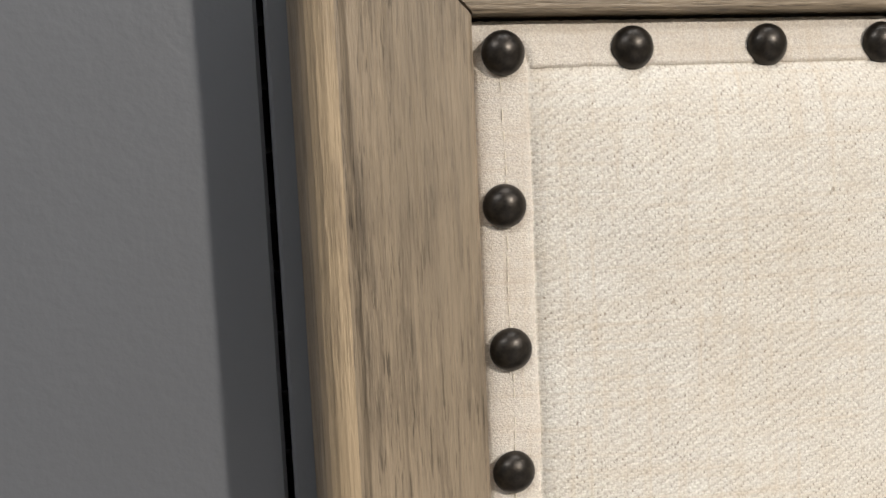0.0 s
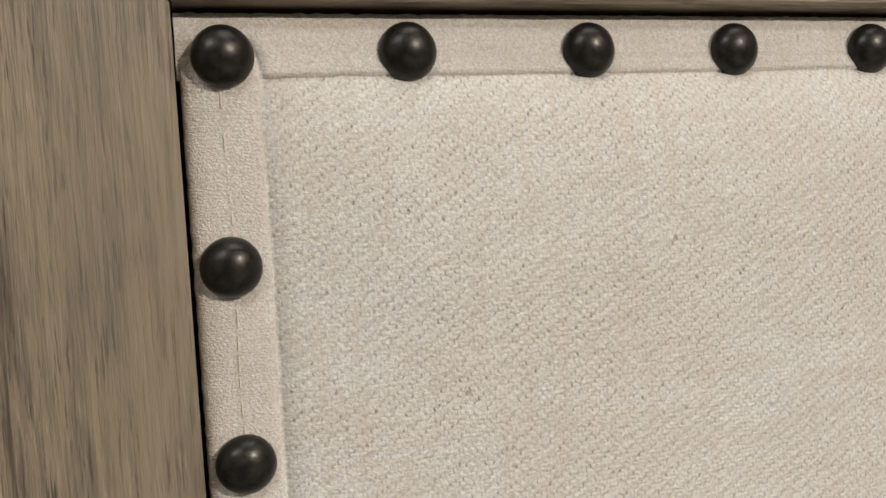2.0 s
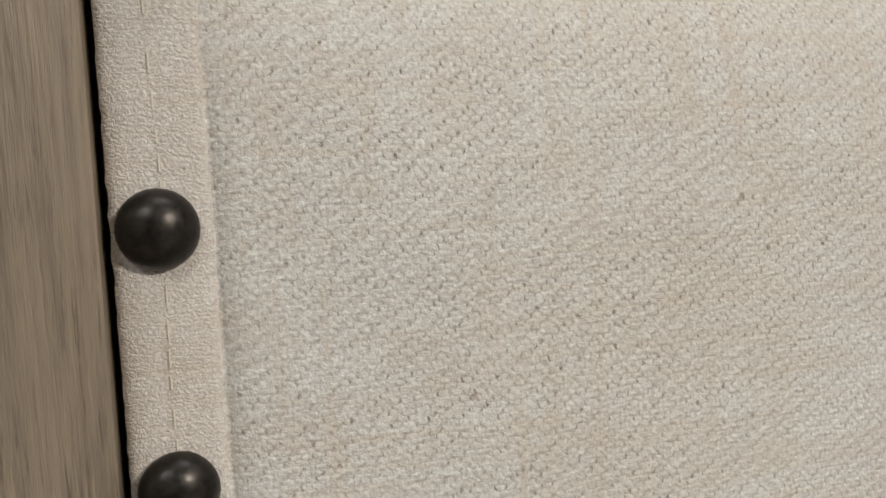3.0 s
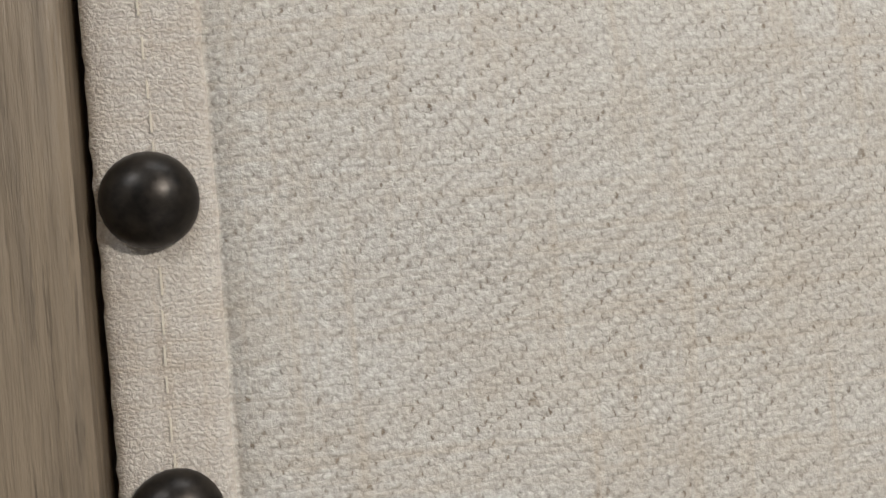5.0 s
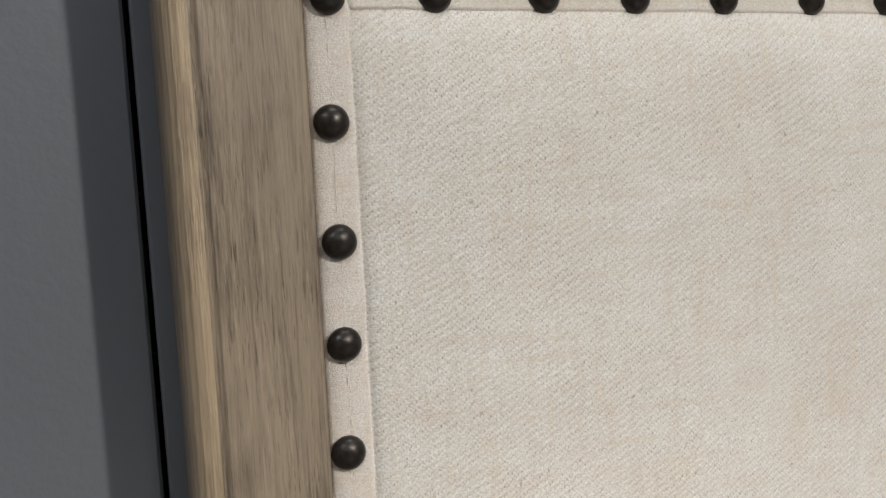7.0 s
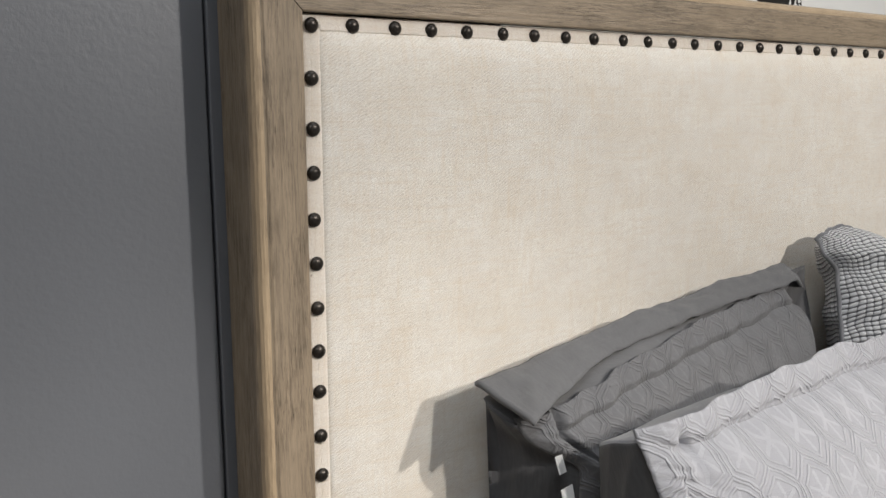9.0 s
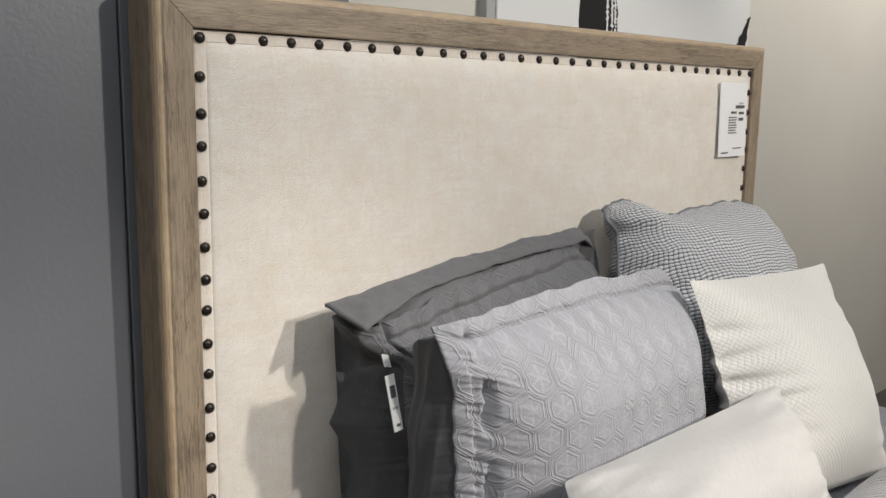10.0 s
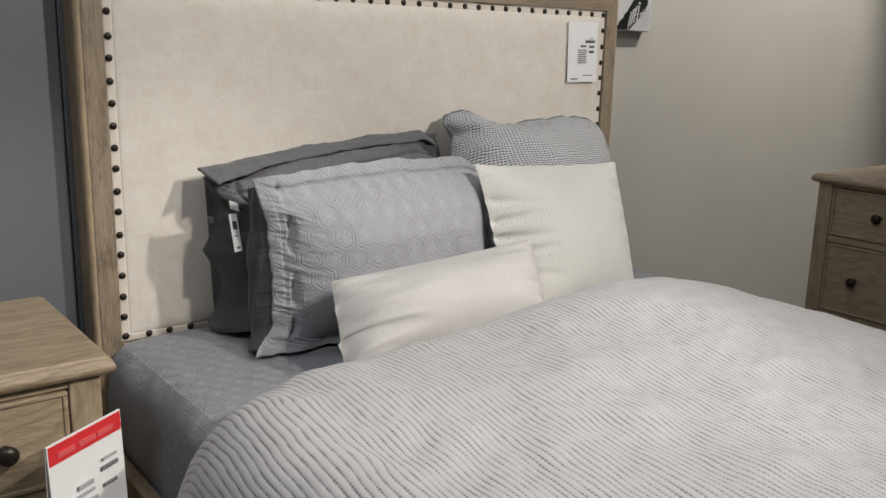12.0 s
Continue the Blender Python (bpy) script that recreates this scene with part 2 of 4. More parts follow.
grey_paint = painted("blue_grey_paint", (0.138, 0.147, 0.164), 0.42, 0.06, 160, 0.0008)
beige_paint = painted("warm_white_paint", (0.62, 0.60, 0.55), 0.65, 0.03, 220)
ceiling_paint = painted("white_ceiling_paint", (0.75, 0.75, 0.74), 0.8)
black_metal = material("black_steel", (0.012, 0.012, 0.013), 0.5, 0.3)
bronze = material("antique_bronze", (0.028, 0.023, 0.019), 0.34, 0.55)
_n = Net(bronze)
_v = _n.coords()
_n.colour(_n.ramp(_n.noise(_v, 420, 4), (0.35, (0.016, 0.014, 0.012)), (0.65, (0.040, 0.033, 0.027))))
_n.rough(_n.ramp(_n.noise(_v, 900, 3), (0.3, (0.28,) * 3), (0.7, (0.42,) * 3)))
carpet = painted("dark_grey_carpet", (0.07, 0.068, 0.066), 0.95, 0.25, 700, 0.004)
paper = material("white_paper", (0.80, 0.80, 0.80), 0.5)
red_print = material("red_print", (0.62, 0.03, 0.035), 0.45)
ink = material("grey_ink", (0.10, 0.10, 0.11), 0.6)
faint_ink = material("pale_grey_ink", (0.38, 0.38, 0.39), 0.6)
canvas_white = painted("white_canvas", (0.74, 0.75, 0.75), 0.7, 0.02, 500, 0.0006)
canvas_edge = material("grey_canvas_edge", (0.40, 0.40, 0.39), 0.7)
black_paint = material("black_brush_paint", (0.012, 0.011, 0.011), 0.4)


def cloth(name, light, dark, kind, depth, rough=0.9, size=0.02):
    """Bedding cloth on the UV map, which is in metres. kind: hex, waffle, rib, quilt or plain."""
    m = material(name, light, rough)
    n = Net(m)
    uv = n.coords("UV")
    u, v, _ = n.split(uv)
    fine = n.noise(n.vec("MULTIPLY", uv, (900, 900, 1)), 1.0, 2, 0.6)
    if kind == "hex":
        warp = n.math("MULTIPLY", n.math("SUBTRACT", n.noise(n.vec("MULTIPLY", uv, (22, 38, 1)), 1.0, 3), 0.5), 0.010)
        both = n.node("ShaderNodeCombineXYZ")
        n.put(both.inputs[0], warp), n.put(both.inputs[1], warp)
        p = n.vec("DIVIDE", n.vec("ADD", uv, both.outputs[0]), (size, size, 1))
        r, h = (1.0, 1.7320508, 1.0), (0.5, 0.8660254, 0.0)
        a = n.vec("SUBTRACT", n.vec("MODULO", n.vec("ADD", p, (50.0, 50 * 1.7320508, 0)), r), h)
        b = n.vec("SUBTRACT", n.vec("MODULO", n.vec("ADD", p, (50.5, 50.5 * 1.7320508, 0)), r), h)
        la, lb = (n.node("ShaderNodeVectorMath", operation="LENGTH") for _ in "ab")
        n.put(la.inputs[0], a), n.put(lb.inputs[0], b)
        near = n.math("LESS_THAN", la.outputs["Value"], lb.outputs["Value"])
        x1, y1, _ = n.split(a)
        x2, y2, _ = n.split(b)
        pick = lambda s, t: n.math("ADD", n.math("MULTIPLY", near, s), n.math("MULTIPLY", n.math("SUBTRACT", 1.0, near), t))
        ax, ay = n.math("ABSOLUTE", pick(x1, x2)), n.math("ABSOLUTE", pick(y1, y2))
        d = n.math("MAXIMUM", ax, n.math("ADD", n.math("MULTIPLY", ax, 0.5), n.math("MULTIPLY", ay, 0.866)))
        ring = n.math("SINE", n.math("MULTIPLY", n.math("ADD", d, 0.03), 2 * math.pi * 8.5))
        star = n.math("LESS_THAN", n.math("MINIMUM", ax, n.math("ABSOLUTE", n.math("SUBTRACT", n.math("MULTIPLY", ax, 0.577), ay))), 0.035)
        inner = n.math("LESS_THAN", d, 0.295)
        h0 = n.math("ADD", n.math("MULTIPLY", ring, n.math("SUBTRACT", 1.0, inner)), n.math("MULTIPLY", n.math("MULTIPLY", star, inner), 0.9))
        crinkle = n.noise(n.vec("MULTIPLY", uv, (55, 190, 1)), 1.0, 3, 0.65)
        worn = n.ramp(n.noise(n.vec("MULTIPLY", uv, (11, 15, 1)), 1.0, 3), (0.30, (0.3, 0.3, 0.3)), (0.56, (1, 1, 1)))
        raised = n.math("MULTIPLY", n.math("MULTIPLY", n.ramp(h0, (0.0, (0, 0, 0)), (0.9, (1, 1, 1))), 1.0), worn)
        height = n.math("ADD", n.math("ADD", raised, n.math("MULTIPLY", fine, 0.4)), n.math("MULTIPLY", crinkle, 0.75))
        tone = n.math("ADD", n.math("MULTIPLY", raised, 0.75), n.math("MULTIPLY", crinkle, 0.5))
    elif kind in ("waffle", "quilt"):
        wob = n.math("MULTIPLY", n.math("SUBTRACT", n.noise(n.vec("MULTIPLY", uv, (14, 14, 1)), 1.0, 2), 0.5), size * 2.4)
        p, q, tall = (u, v, 0.68) if kind == "waffle" else (n.math("ADD", u, v), n.math("SUBTRACT", u, v), 1.0)
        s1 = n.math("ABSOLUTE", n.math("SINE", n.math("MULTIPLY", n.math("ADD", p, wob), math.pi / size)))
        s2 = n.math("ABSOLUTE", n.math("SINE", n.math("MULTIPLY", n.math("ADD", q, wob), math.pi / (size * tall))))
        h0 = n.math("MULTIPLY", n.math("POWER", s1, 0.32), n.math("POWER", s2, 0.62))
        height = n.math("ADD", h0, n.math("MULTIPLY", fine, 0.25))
        # low parts of each cell take the dark colour, as painted-in shade
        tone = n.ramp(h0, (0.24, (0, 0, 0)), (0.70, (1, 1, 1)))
    elif kind == "rib":
        wob = n.math("MULTIPLY", n.math("SUBTRACT", n.noise(n.vec("MULTIPLY", uv, (9, 5, 1)), 1.0, 3), 0.5), size * 0.55)
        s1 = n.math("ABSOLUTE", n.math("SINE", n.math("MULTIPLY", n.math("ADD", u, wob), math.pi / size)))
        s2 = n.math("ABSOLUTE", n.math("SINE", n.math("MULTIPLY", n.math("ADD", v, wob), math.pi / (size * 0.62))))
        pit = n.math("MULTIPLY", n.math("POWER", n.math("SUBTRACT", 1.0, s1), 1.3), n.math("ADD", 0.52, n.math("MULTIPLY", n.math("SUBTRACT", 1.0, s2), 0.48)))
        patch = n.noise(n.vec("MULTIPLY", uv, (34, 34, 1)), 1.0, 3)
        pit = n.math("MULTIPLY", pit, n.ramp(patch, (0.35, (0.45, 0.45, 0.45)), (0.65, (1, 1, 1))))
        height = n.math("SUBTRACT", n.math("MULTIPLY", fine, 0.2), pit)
        # the sunken pits are darkened in colour too, painting in their shade
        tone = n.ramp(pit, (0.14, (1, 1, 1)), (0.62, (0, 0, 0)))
    else:
        weave = n.noise(n.vec("MULTIPLY", uv, (260, 60, 1)), 1.0, 3)
        height = n.math("ADD", n.math("MULTIPLY", weave, 0.6), n.math("MULTIPLY", fine, 0.5))
        tone = n.ramp(weave, (0.3, (0.2, 0.2, 0.2)), (0.7, (1, 1, 1)))
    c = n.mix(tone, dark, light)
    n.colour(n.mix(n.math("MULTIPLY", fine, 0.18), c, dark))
    n.out.inputs["Sheen Weight"].default_value = 0.12
    n.normal(n.bump(height, depth, 0.8))
    return m


sham_grey = cloth("grey_jacquard", (0.40, 0.405, 0.436), (0.315, 0.32, 0.346), "hex", 0.0018, size=0.047)
sham_hem = cloth("grey_plain_hem", (0.30, 0.305, 0.322), (0.25, 0.255, 0.268), "plain", 0.0008)
slate_front = cloth("slate_jacquard", (0.158, 0.16, 0.168), (0.128, 0.13, 0.138), "hex", 0.0022, size=0.044)
slate_hem = cloth("slate_plain_hem", (0.130, 0.132, 0.138), (0.105, 0.107, 0.112), "plain", 0.0008)
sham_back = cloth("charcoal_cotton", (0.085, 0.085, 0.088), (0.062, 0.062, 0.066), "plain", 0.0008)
coverlet_grey = cloth("slate_quilted_cotton", (0.325, 0.335, 0.368), (0.215, 0.222, 0.247), "hex", 0.0022, size=0.038)
# near-black second colour stands for shade inside the waffle's hollows
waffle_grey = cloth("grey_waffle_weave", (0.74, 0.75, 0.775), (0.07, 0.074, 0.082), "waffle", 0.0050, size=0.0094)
waffle_edge = cloth("grey_stitched_edge", (0.20, 0.205, 0.22), (0.12, 0.125, 0.135), "plain", 0.001)
white_quilt = cloth("white_quilted_cotton", (0.69, 0.68, 0.645), (0.645, 0.635, 0.60), "quilt", 0.0012, size=0.011)
plain_white = cloth("off_white_linen", (0.54, 0.53, 0.515), (0.47, 0.46, 0.447), "plain", 0.0009)
# the second colour is the shade painted into the rib pits
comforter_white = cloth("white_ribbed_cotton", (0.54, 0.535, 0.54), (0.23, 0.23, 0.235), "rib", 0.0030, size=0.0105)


# ---- mesh helpers ----
def part(name, bm, mat, parent=None, label="", smooth=False):
    """Link a bmesh as one mesh object under a thing or a part."""
    me = bpy.data.meshes.new(name)
    bm.normal_update()
    bm.to_mesh(me)
    bm.free()
    for p in me.polygons:
        p.use_smooth = smooth
    for x in mat if isinstance(mat, (list, tuple)) else (mat,):
        me.materials.append(x)
    ob = new(name, me)
    if parent is not None:
        ob.parent = parent
    if label:
        ob["label"] = label
    return ob


def box(x0, x1, y0, y1, z0, z1, bevel=0.0, segments=2, bm=None):
    bm = bm or bmesh.new()
    out = bmesh.ops.create_cube(bm, size=1.0, matrix=Matrix.LocRotScale(((x0 + x1) / 2, (y0 + y1) / 2, (z0 + z1) / 2), None, (x1 - x0, y1 - y0, z1 - z0)))
    if bevel:
        edges = {e for v in out["verts"] for e in v.link_edges}
        bmesh.ops.bevel(bm, geom=list(edges), offset=bevel, segments=segments, affect="EDGES", profile=0.5)
    return bm


def lathe(profile, turns=24, axis="y", at=(0, 0, 0)):
    """A turned piece: profile rows are (distance along the axis, radius)."""
    bm = bmesh.new()
    rings = []
    for d, r in profile:
        ring = []
        for i in range(turns):
            a = 2 * math.pi * i / turns
            p = (r * math.cos(a), d, r * math.sin(a)) if axis == "y" else (d, r * math.cos(a), r * math.sin(a))
            ring.append(bm.verts.new(Vector(at) + Vector(p)))
        rings.append(ring)
    for a, b in zip(rings, rings[1:]):
        for i in range(turns):
            bm.faces.new((a[i], a[(i + 1) % turns], b[(i + 1) % turns], b[i]))
    bm.faces.new(rings[0]), bm.faces.new(rings[-1])
    bmesh.ops.recalc_face_normals(bm, faces=bm.faces)
    return bm


def sheet(nu, nv, place, uv=None, closed=False, mat=None):
    """A grid of nu x nv cells whose corners are place(i / nu, j / nv)."""
    bm = bmesh.new()
    layer = bm.loops.layers.uv.new("UVMap")
    vs = [[bm.verts.new(place(i / nu, j / nv)) for j in range(nv + 1)] for i in range(nu + 1)]
    for i in range(nu):
        for j in range(nv):
            f = bm.faces.new((vs[i][j], vs[i + 1][j], vs[i + 1][j + 1], vs[i][j + 1]))
            if mat:
                f.material_index = mat((i + 0.5) / nu, (j + 0.5) / nv)
            if uv:
                for l, (a, b) in zip(f.loops, ((i, j), (i + 1, j), (i + 1, j + 1), (i, j + 1))):
                    l[layer].uv = uv(a / nu, b / nv)
    return bm


def thing(name, label, category, group="", kind="", at=(0, 0, 0)):
    ob = new(name)
    ob.location = at
    return tagged(ob, label, category, group, kind)


def structure(ob, label, category):
    return tagged(ob, label, category, kind="structure")


# ---- the shop bay ----
WALL, BACK, SIDE = 0.072, 0.40, 4.40
structure(part("floor", box(-3.2, 4.6, -6.2, 0.6, -0.1, 0.0), carpet), "dark grey low-pile shop carpet", "floor")
structure(part("ceiling", box(-3.2, 4.6, -6.2, 0.6, CEIL, CEIL + 0.1), ceiling_paint), "white painted shop ceiling", "ceiling")
structure(part("wall_back", box(0.30, SIDE + 0.12, BACK, BACK + 0.12, 0, CEIL), beige_paint), "warm white painted wall behind the bed", "wall")
structure(part("wall_east", box(SIDE, SIDE + 0.12, -6.2, BACK, 0, CEIL), beige_paint), "warm white painted side wall", "wall")
structure(part("wall_south", box(-3.2, SIDE, -6.3, -6.2, 0, CEIL), beige_paint), "plain warm white wall closing the bay", "wall")
structure(part("wall_west", box(-3.3, -3.2, -6.2, 0.6, 0, CEIL), beige_paint), "plain warm white side wall", "wall")
GAP_L, GAP_R = -0.0775, -0.0747
grey_wall = structure(part("wall_panel", box(-3.2, GAP_L, WALL, WALL + 0.05, 0, CEIL, 0.0015, 1), grey_paint), "dark blue-grey painted display wall panel", "wall")
structure(part("wall_panel", box(GAP_R, 0.30, WALL, WALL + 0.05, 0, CEIL, 0.0015, 1), grey_paint), "dark blue-grey painted display wall panel behind the headboard", "wall")
standard = thing("slotted_standard", "black slotted steel wall standard recessed between grey panels", "wall standard")
part("channel", box(GAP_L - 0.004, GAP_R + 0.004, WALL + 0.052, WALL + 0.060, 0.0, CEIL), black_metal, standard)
_web = box(GAP_L + 0.0004, GAP_R - 0.0004, WALL + 0.010, WALL + 0.052, -0.001, 0.001).copy()
web_mesh = bpy.data.meshes.new("web")
_web.to_mesh(web_mesh)
web_mesh.materials.append(black_metal)
for i in range(70):
    w = new("web", web_mesh)
    w.parent, w.location = standard, (0, 0, 0.55 + 0.0254 * i)


# ---- headboard ----
X0, X1, Z0, Z1 = -0.0112, 1.4615, 0.643, 1.4022      # the inner edges of the frame
FLAT, WIDE = 0.041, 0.055
# profile of the frame: distance outwards from the inner edge, depth (y)
PROFILE = [(0.0, 0.010), (0.0, -0.0072), (0.0012, -0.0084), (0.0034, -0.0087), (0.020, -0.0088), (FLAT - 0.001, -0.0088), (FLAT, -0.0081), (FLAT + 0.0014, -0.0073),
           (FLAT + 0.0026, -0.0072), (FLAT + 0.006, -0.0068), (FLAT + 0.009, -0.0050), (FLAT + 0.0115, -0.0015), (WIDE - 0.001, 0.0045), (WIDE, 0.008), (WIDE, 0.064)]


def rail(a, b, out, mitre_a, mitre_b, steps):
    """A moulded rail from a to b along the inner edge; out: the way outwards; mitred ends grow with the profile."""
    bm = bmesh.new()
    a, b, out = Vector(a), Vector(b), Vector(out)
    way = (b - a).normalized()
    rows = []
    for i in range(steps + 1):
        row = []
        for k, (d, y) in enumerate(PROFILE):
            s, e = a - way * d * mitre_a, b + way * d * mitre_b
            p = s.lerp(e, i / steps) + out * d
            wob = 0.0005 * (noise.noise(p * 9) + 0.6 * noise.noise(p * 31)) if 1 < k < 13 else 0.0
            row.append(bm.verts.new((p.x, y + wob, p.z)))
        rows.append(row)
    for r, q in zip(rows, rows[1:]):
        for k in range(len(PROFILE) - 1):
            bm.faces.new((r[k], r[k + 1], q[k + 1], q[k])).material_index = 8 <= k <= 11
        bm.faces.new((r[-1], r[0], q[0], q[-1]))
    bm.faces.new(rows[0]), bm.faces.new(rows[-1])
    bmesh.ops.recalc_face_normals(bm, faces=bm.faces)
    return bm


headboard = thing("headboard", "weathered oak headboard with cream linen panel and bronze nailheads", "headboard")
G = 0.0006
part("stile", rail((X0, 0, 0.0), (X0, 0, Z1 - G), (-1, 0, 0), 0, 1, 90), (wood_up, worn_up), headboard)
part("stile", rail((X1, 0, 0.0), (X1, 0, Z1 - G), (1, 0, 0), 0, 1, 60), (wood_up, worn_up), headboard)
part("top_rail", rail((X0 + G, 0, Z1), (X1 - G, 0, Z1), (0, 0, 1), 1, 1, 120), (wood_along, worn_along), headboard)
part("bottom_rail", box(X0 + 0.001, X1 - 0.001, -0.008, 0.05, 0.36, Z0, 0.002), wood_along, headboard)
part("backing", box(X0 + 0.002, X1 - 0.002, 0.02, 0.045, Z0 + 0.002, Z1 - 0.002), wood_along, headboard)
TAPE, HEM = 0.0198, 0.0176    # widths of the upright and the level tapes


def puff(dx, dz):
    """How far the padded panel stands out: gently from the side tapes, roundly from the level ones."""
    dx, dz = max(dx, 0), max(dz, 0)
    return 0.0142 * (0.14 * (1 - math.exp(-dx / 0.0020)) + 0.86 * (1 - math.exp(-dx / 0.055))) * (0.12 * (1 - math.exp(-dz / 0.0020)) + 0.88 * (1 - math.exp(-dz / 0.017)))


def panel_place(u, v):
    # much denser towards the edges
    g = lambda t: 0.5 + 0.5 * math.tanh(2.5 * (2 * t - 1)) / math.tanh(2.5)
    x = X0 + TAPE - 0.002 + (X1 - X0 - 2 * TAPE + 0.004) * g(u)
    z = Z0 + HEM - 0.002 + (Z1 - Z0 - 2 * HEM + 0.004) * g(v)
    dx, dz = min(x - X0 - TAPE, X1 - TAPE - x), min(z - Z0 - HEM, Z1 - HEM - z)
    d = max(0.0, min(dx, dz))
    y = -0.0028 - puff(dx, dz) - (0.0012 * noise.noise(Vector((x * 14, 0, z * 14))) + 0.0004 * noise.noise(Vector((x * 45, 3, z * 70)))) * min(1, d / 0.03)
    return Vector((x, y, z))


part("padded_panel", sheet(260, 170, panel_place), linen, headboard, "cream linen upholstered panel", smooth=True)


def tape(a, b, inward, seed, wide):
    """A folded linen tape along the frame, a little puffed, with an uneven folded edge."""
    a, b, inward = Vector(a), Vector(b), Vector(inward)
    way = (b - a).normalized()
    level = wide == HEM
    n = int((b - a).length / 0.002)
    cuts = [(0.0, 0.006), (0.0004, 0.0), (0.002, -0.0012), (0.008, -0.0020), (0.0115, -0.0026), (wide - 0.0020, -0.0036), (wide - 0.0006, -0.0034), (wide, -0.0022), (wide - 0.0006, 0.006)]

    def place(u, v):
        d, y = cuts[round(v * (len(cuts) - 1))]
        s = u * (b - a).length
        edge = 0.0006 * noise.noise(Vector((s * 30, seed, 0))) + 0.0003 * noise.noise(Vector((s * 160, seed, 2)))
        fray = 0.0005 * noise.noise(Vector((s * 420, seed, 5))) if d < 0.001 else 0
        p = a + way * s + inward * (d * (1 - 0.0012 / wide) + 0.0012 + (edge if d > wide - 0.003 else 0) + fray)
        p.y = y + 0.0005 * noise.noise(Vector((s * 60, d * 100, seed)))
        total = (b - a).length
        if level and min(s, total - s) < TAPE - 0.001 and d > 0.011:
            p.y = 0.0025
        if not level and min(s, total - s) < 0.006:
            p.y += 0.004 * (1 - min(s, total - s) / 0.006)
        return p
    bm = sheet(n, len(cuts) - 1, place)
    bmesh.ops.recalc_face_normals(bm, faces=bm.faces)
    return bm


part("tape", tape((X0, 0, Z0 + HEM - 0.008), (X0, 0, Z1 - HEM + 0.008), (1, 0, 0), 1, TAPE), tape_linen, headboard, "folded linen border tape", smooth=True)
part("tape", tape((X1, 0, Z0 + HEM - 0.008), (X1, 0, Z1 - HEM + 0.008), (-1, 0, 0), 2, TAPE), tape_linen, headboard, smooth=True)
part("tape", tape((X0 + 0.0006, 0, Z1), (X1 - 0.0006, 0, Z1), (0, 0, -1), 3, HEM), tape_linen, headboard, smooth=True)
part("tape", tape((X0 + 0.0006, 0, Z0), (X1 - 0.0006, 0, Z0), (0, 0, 1), 4, HEM), tape_linen, headboard, smooth=True)
# a pale stitch line down the tape
stitch = bmesh.new()
s = Z0 + 0.01
while s < Z1 - 0.02:
    l = 0.0025 + 0.002 * random.random()
    x = X0 + 0.0106 + 0.0004 * math.sin(s * 90)
    box(x - 0.00014, x + 0.00014, -0.0028, -0.0024, s, s + l, bm=stitch)
    s += l + 0.0014 + 0.006 * random.random() ** 2
part("stitching", stitch, material("cream_thread", (0.80, 0.74, 0.62), 0.7), headboard, "cream thread stitching")

# nails: one dome, shared
RN, HN = 0.0075, 0.0054
dome = lathe([(0.001, 0.0066)] + [(-HN * math.sin(a) - 0.0004, RN * math.cos(a)) for a in [radians(q) for q in (0, 8, 18, 30, 42, 54, 66, 77, 86)]], 28)
nail = part("nail", dome, bronze, headboard, "antique bronze domed nail", smooth=True)
LEFT = [(0, 1.390), (-0.0013, 1.3398), (-0.001, 1.291), (-0.0015, 1.248), (-0.0025, 1.2015), (-0.001, 1.157), (-0.001, 1.111), (-0.001, 1.066), (-0.001, 1.023),
        (-0.001, 0.975), (-0.001, 0.932), (-0.001, 0.882), (-0.001, 0.839), (-0.001, 0.793), (-0.002, 0.746), (-0.002, 0.701), (-0.001, 0.657)]
TOP_X = [0.0455, 0.0958, 0.1413, 0.189, 0.240, 0.287, 0.337, 0.384, 0.436, 0.482, 0.530, 0.576, 0.626, 0.675, 0.723, 0.771, 0.822, 0.870, 0.919, 0.966, 1.014, 1.062,
         1.111, 1.160, 1.208, 1.256, 1.303, 1.351, 1.400, 1.450]
nails = LEFT + [(x, 1.3908) for x in TOP_X]
nails += [(1.4505, 1.3905 - 0.0459 * i + 0.0012 * math.sin(i * 1.7)) for i in range(1, 17)]
nails += [(0.0483 * i + 0.0015 * math.sin(i * 1.9), 0.6550) for i in range(1, 30)]
for i, (x, z) in enumerate(nails):
    ob = nail if i == 0 else new("nail", nail.data)
    ob.parent = headboard
    ob.matrix_basis = pose(x, -0.0024, z, 3 * math.sin(i * 3.3), 40 * i, 3 * math.cos(i * 2.7))

# price sheet in a clear sleeve on the panel
price_tag = thing("price_sheet", "white printed price sheet pinned on the linen panel", "price sign")


def tilt_card(name, w, h, m, mat, parent, thick=0.0012, label=""):
    ob = part(name, box(0, w, -thick / 2, thick / 2, 0, h), mat, parent, label)
    ob.matrix_basis = m
    return ob


_m = pose(1.290, -0.0245, 1.195, -1.0, -1.0, 0)
tilt_card("sheet", 0.122, 0.172, _m, paper, price_tag)
for x, z, w, h, mt in ((0.070, 0.112, 0.040, 0.007, ink), (0.086, 0.098, 0.022, 0.006, ink), (0.086, 0.083, 0.020, 0.007, ink), (0.050, 0.100, 0.024, 0.005, ink),
                       (0.086, 0.122, 0.018, 0.003, faint_ink), (0.062, 0.018, 0.040, 0.002, ink), (0.012, 0.008, 0.030, 0.003, ink)):
    tilt_card("print", w, h, _m @ pose(x, -0.0016, z), mt, price_tag, 0.0008)
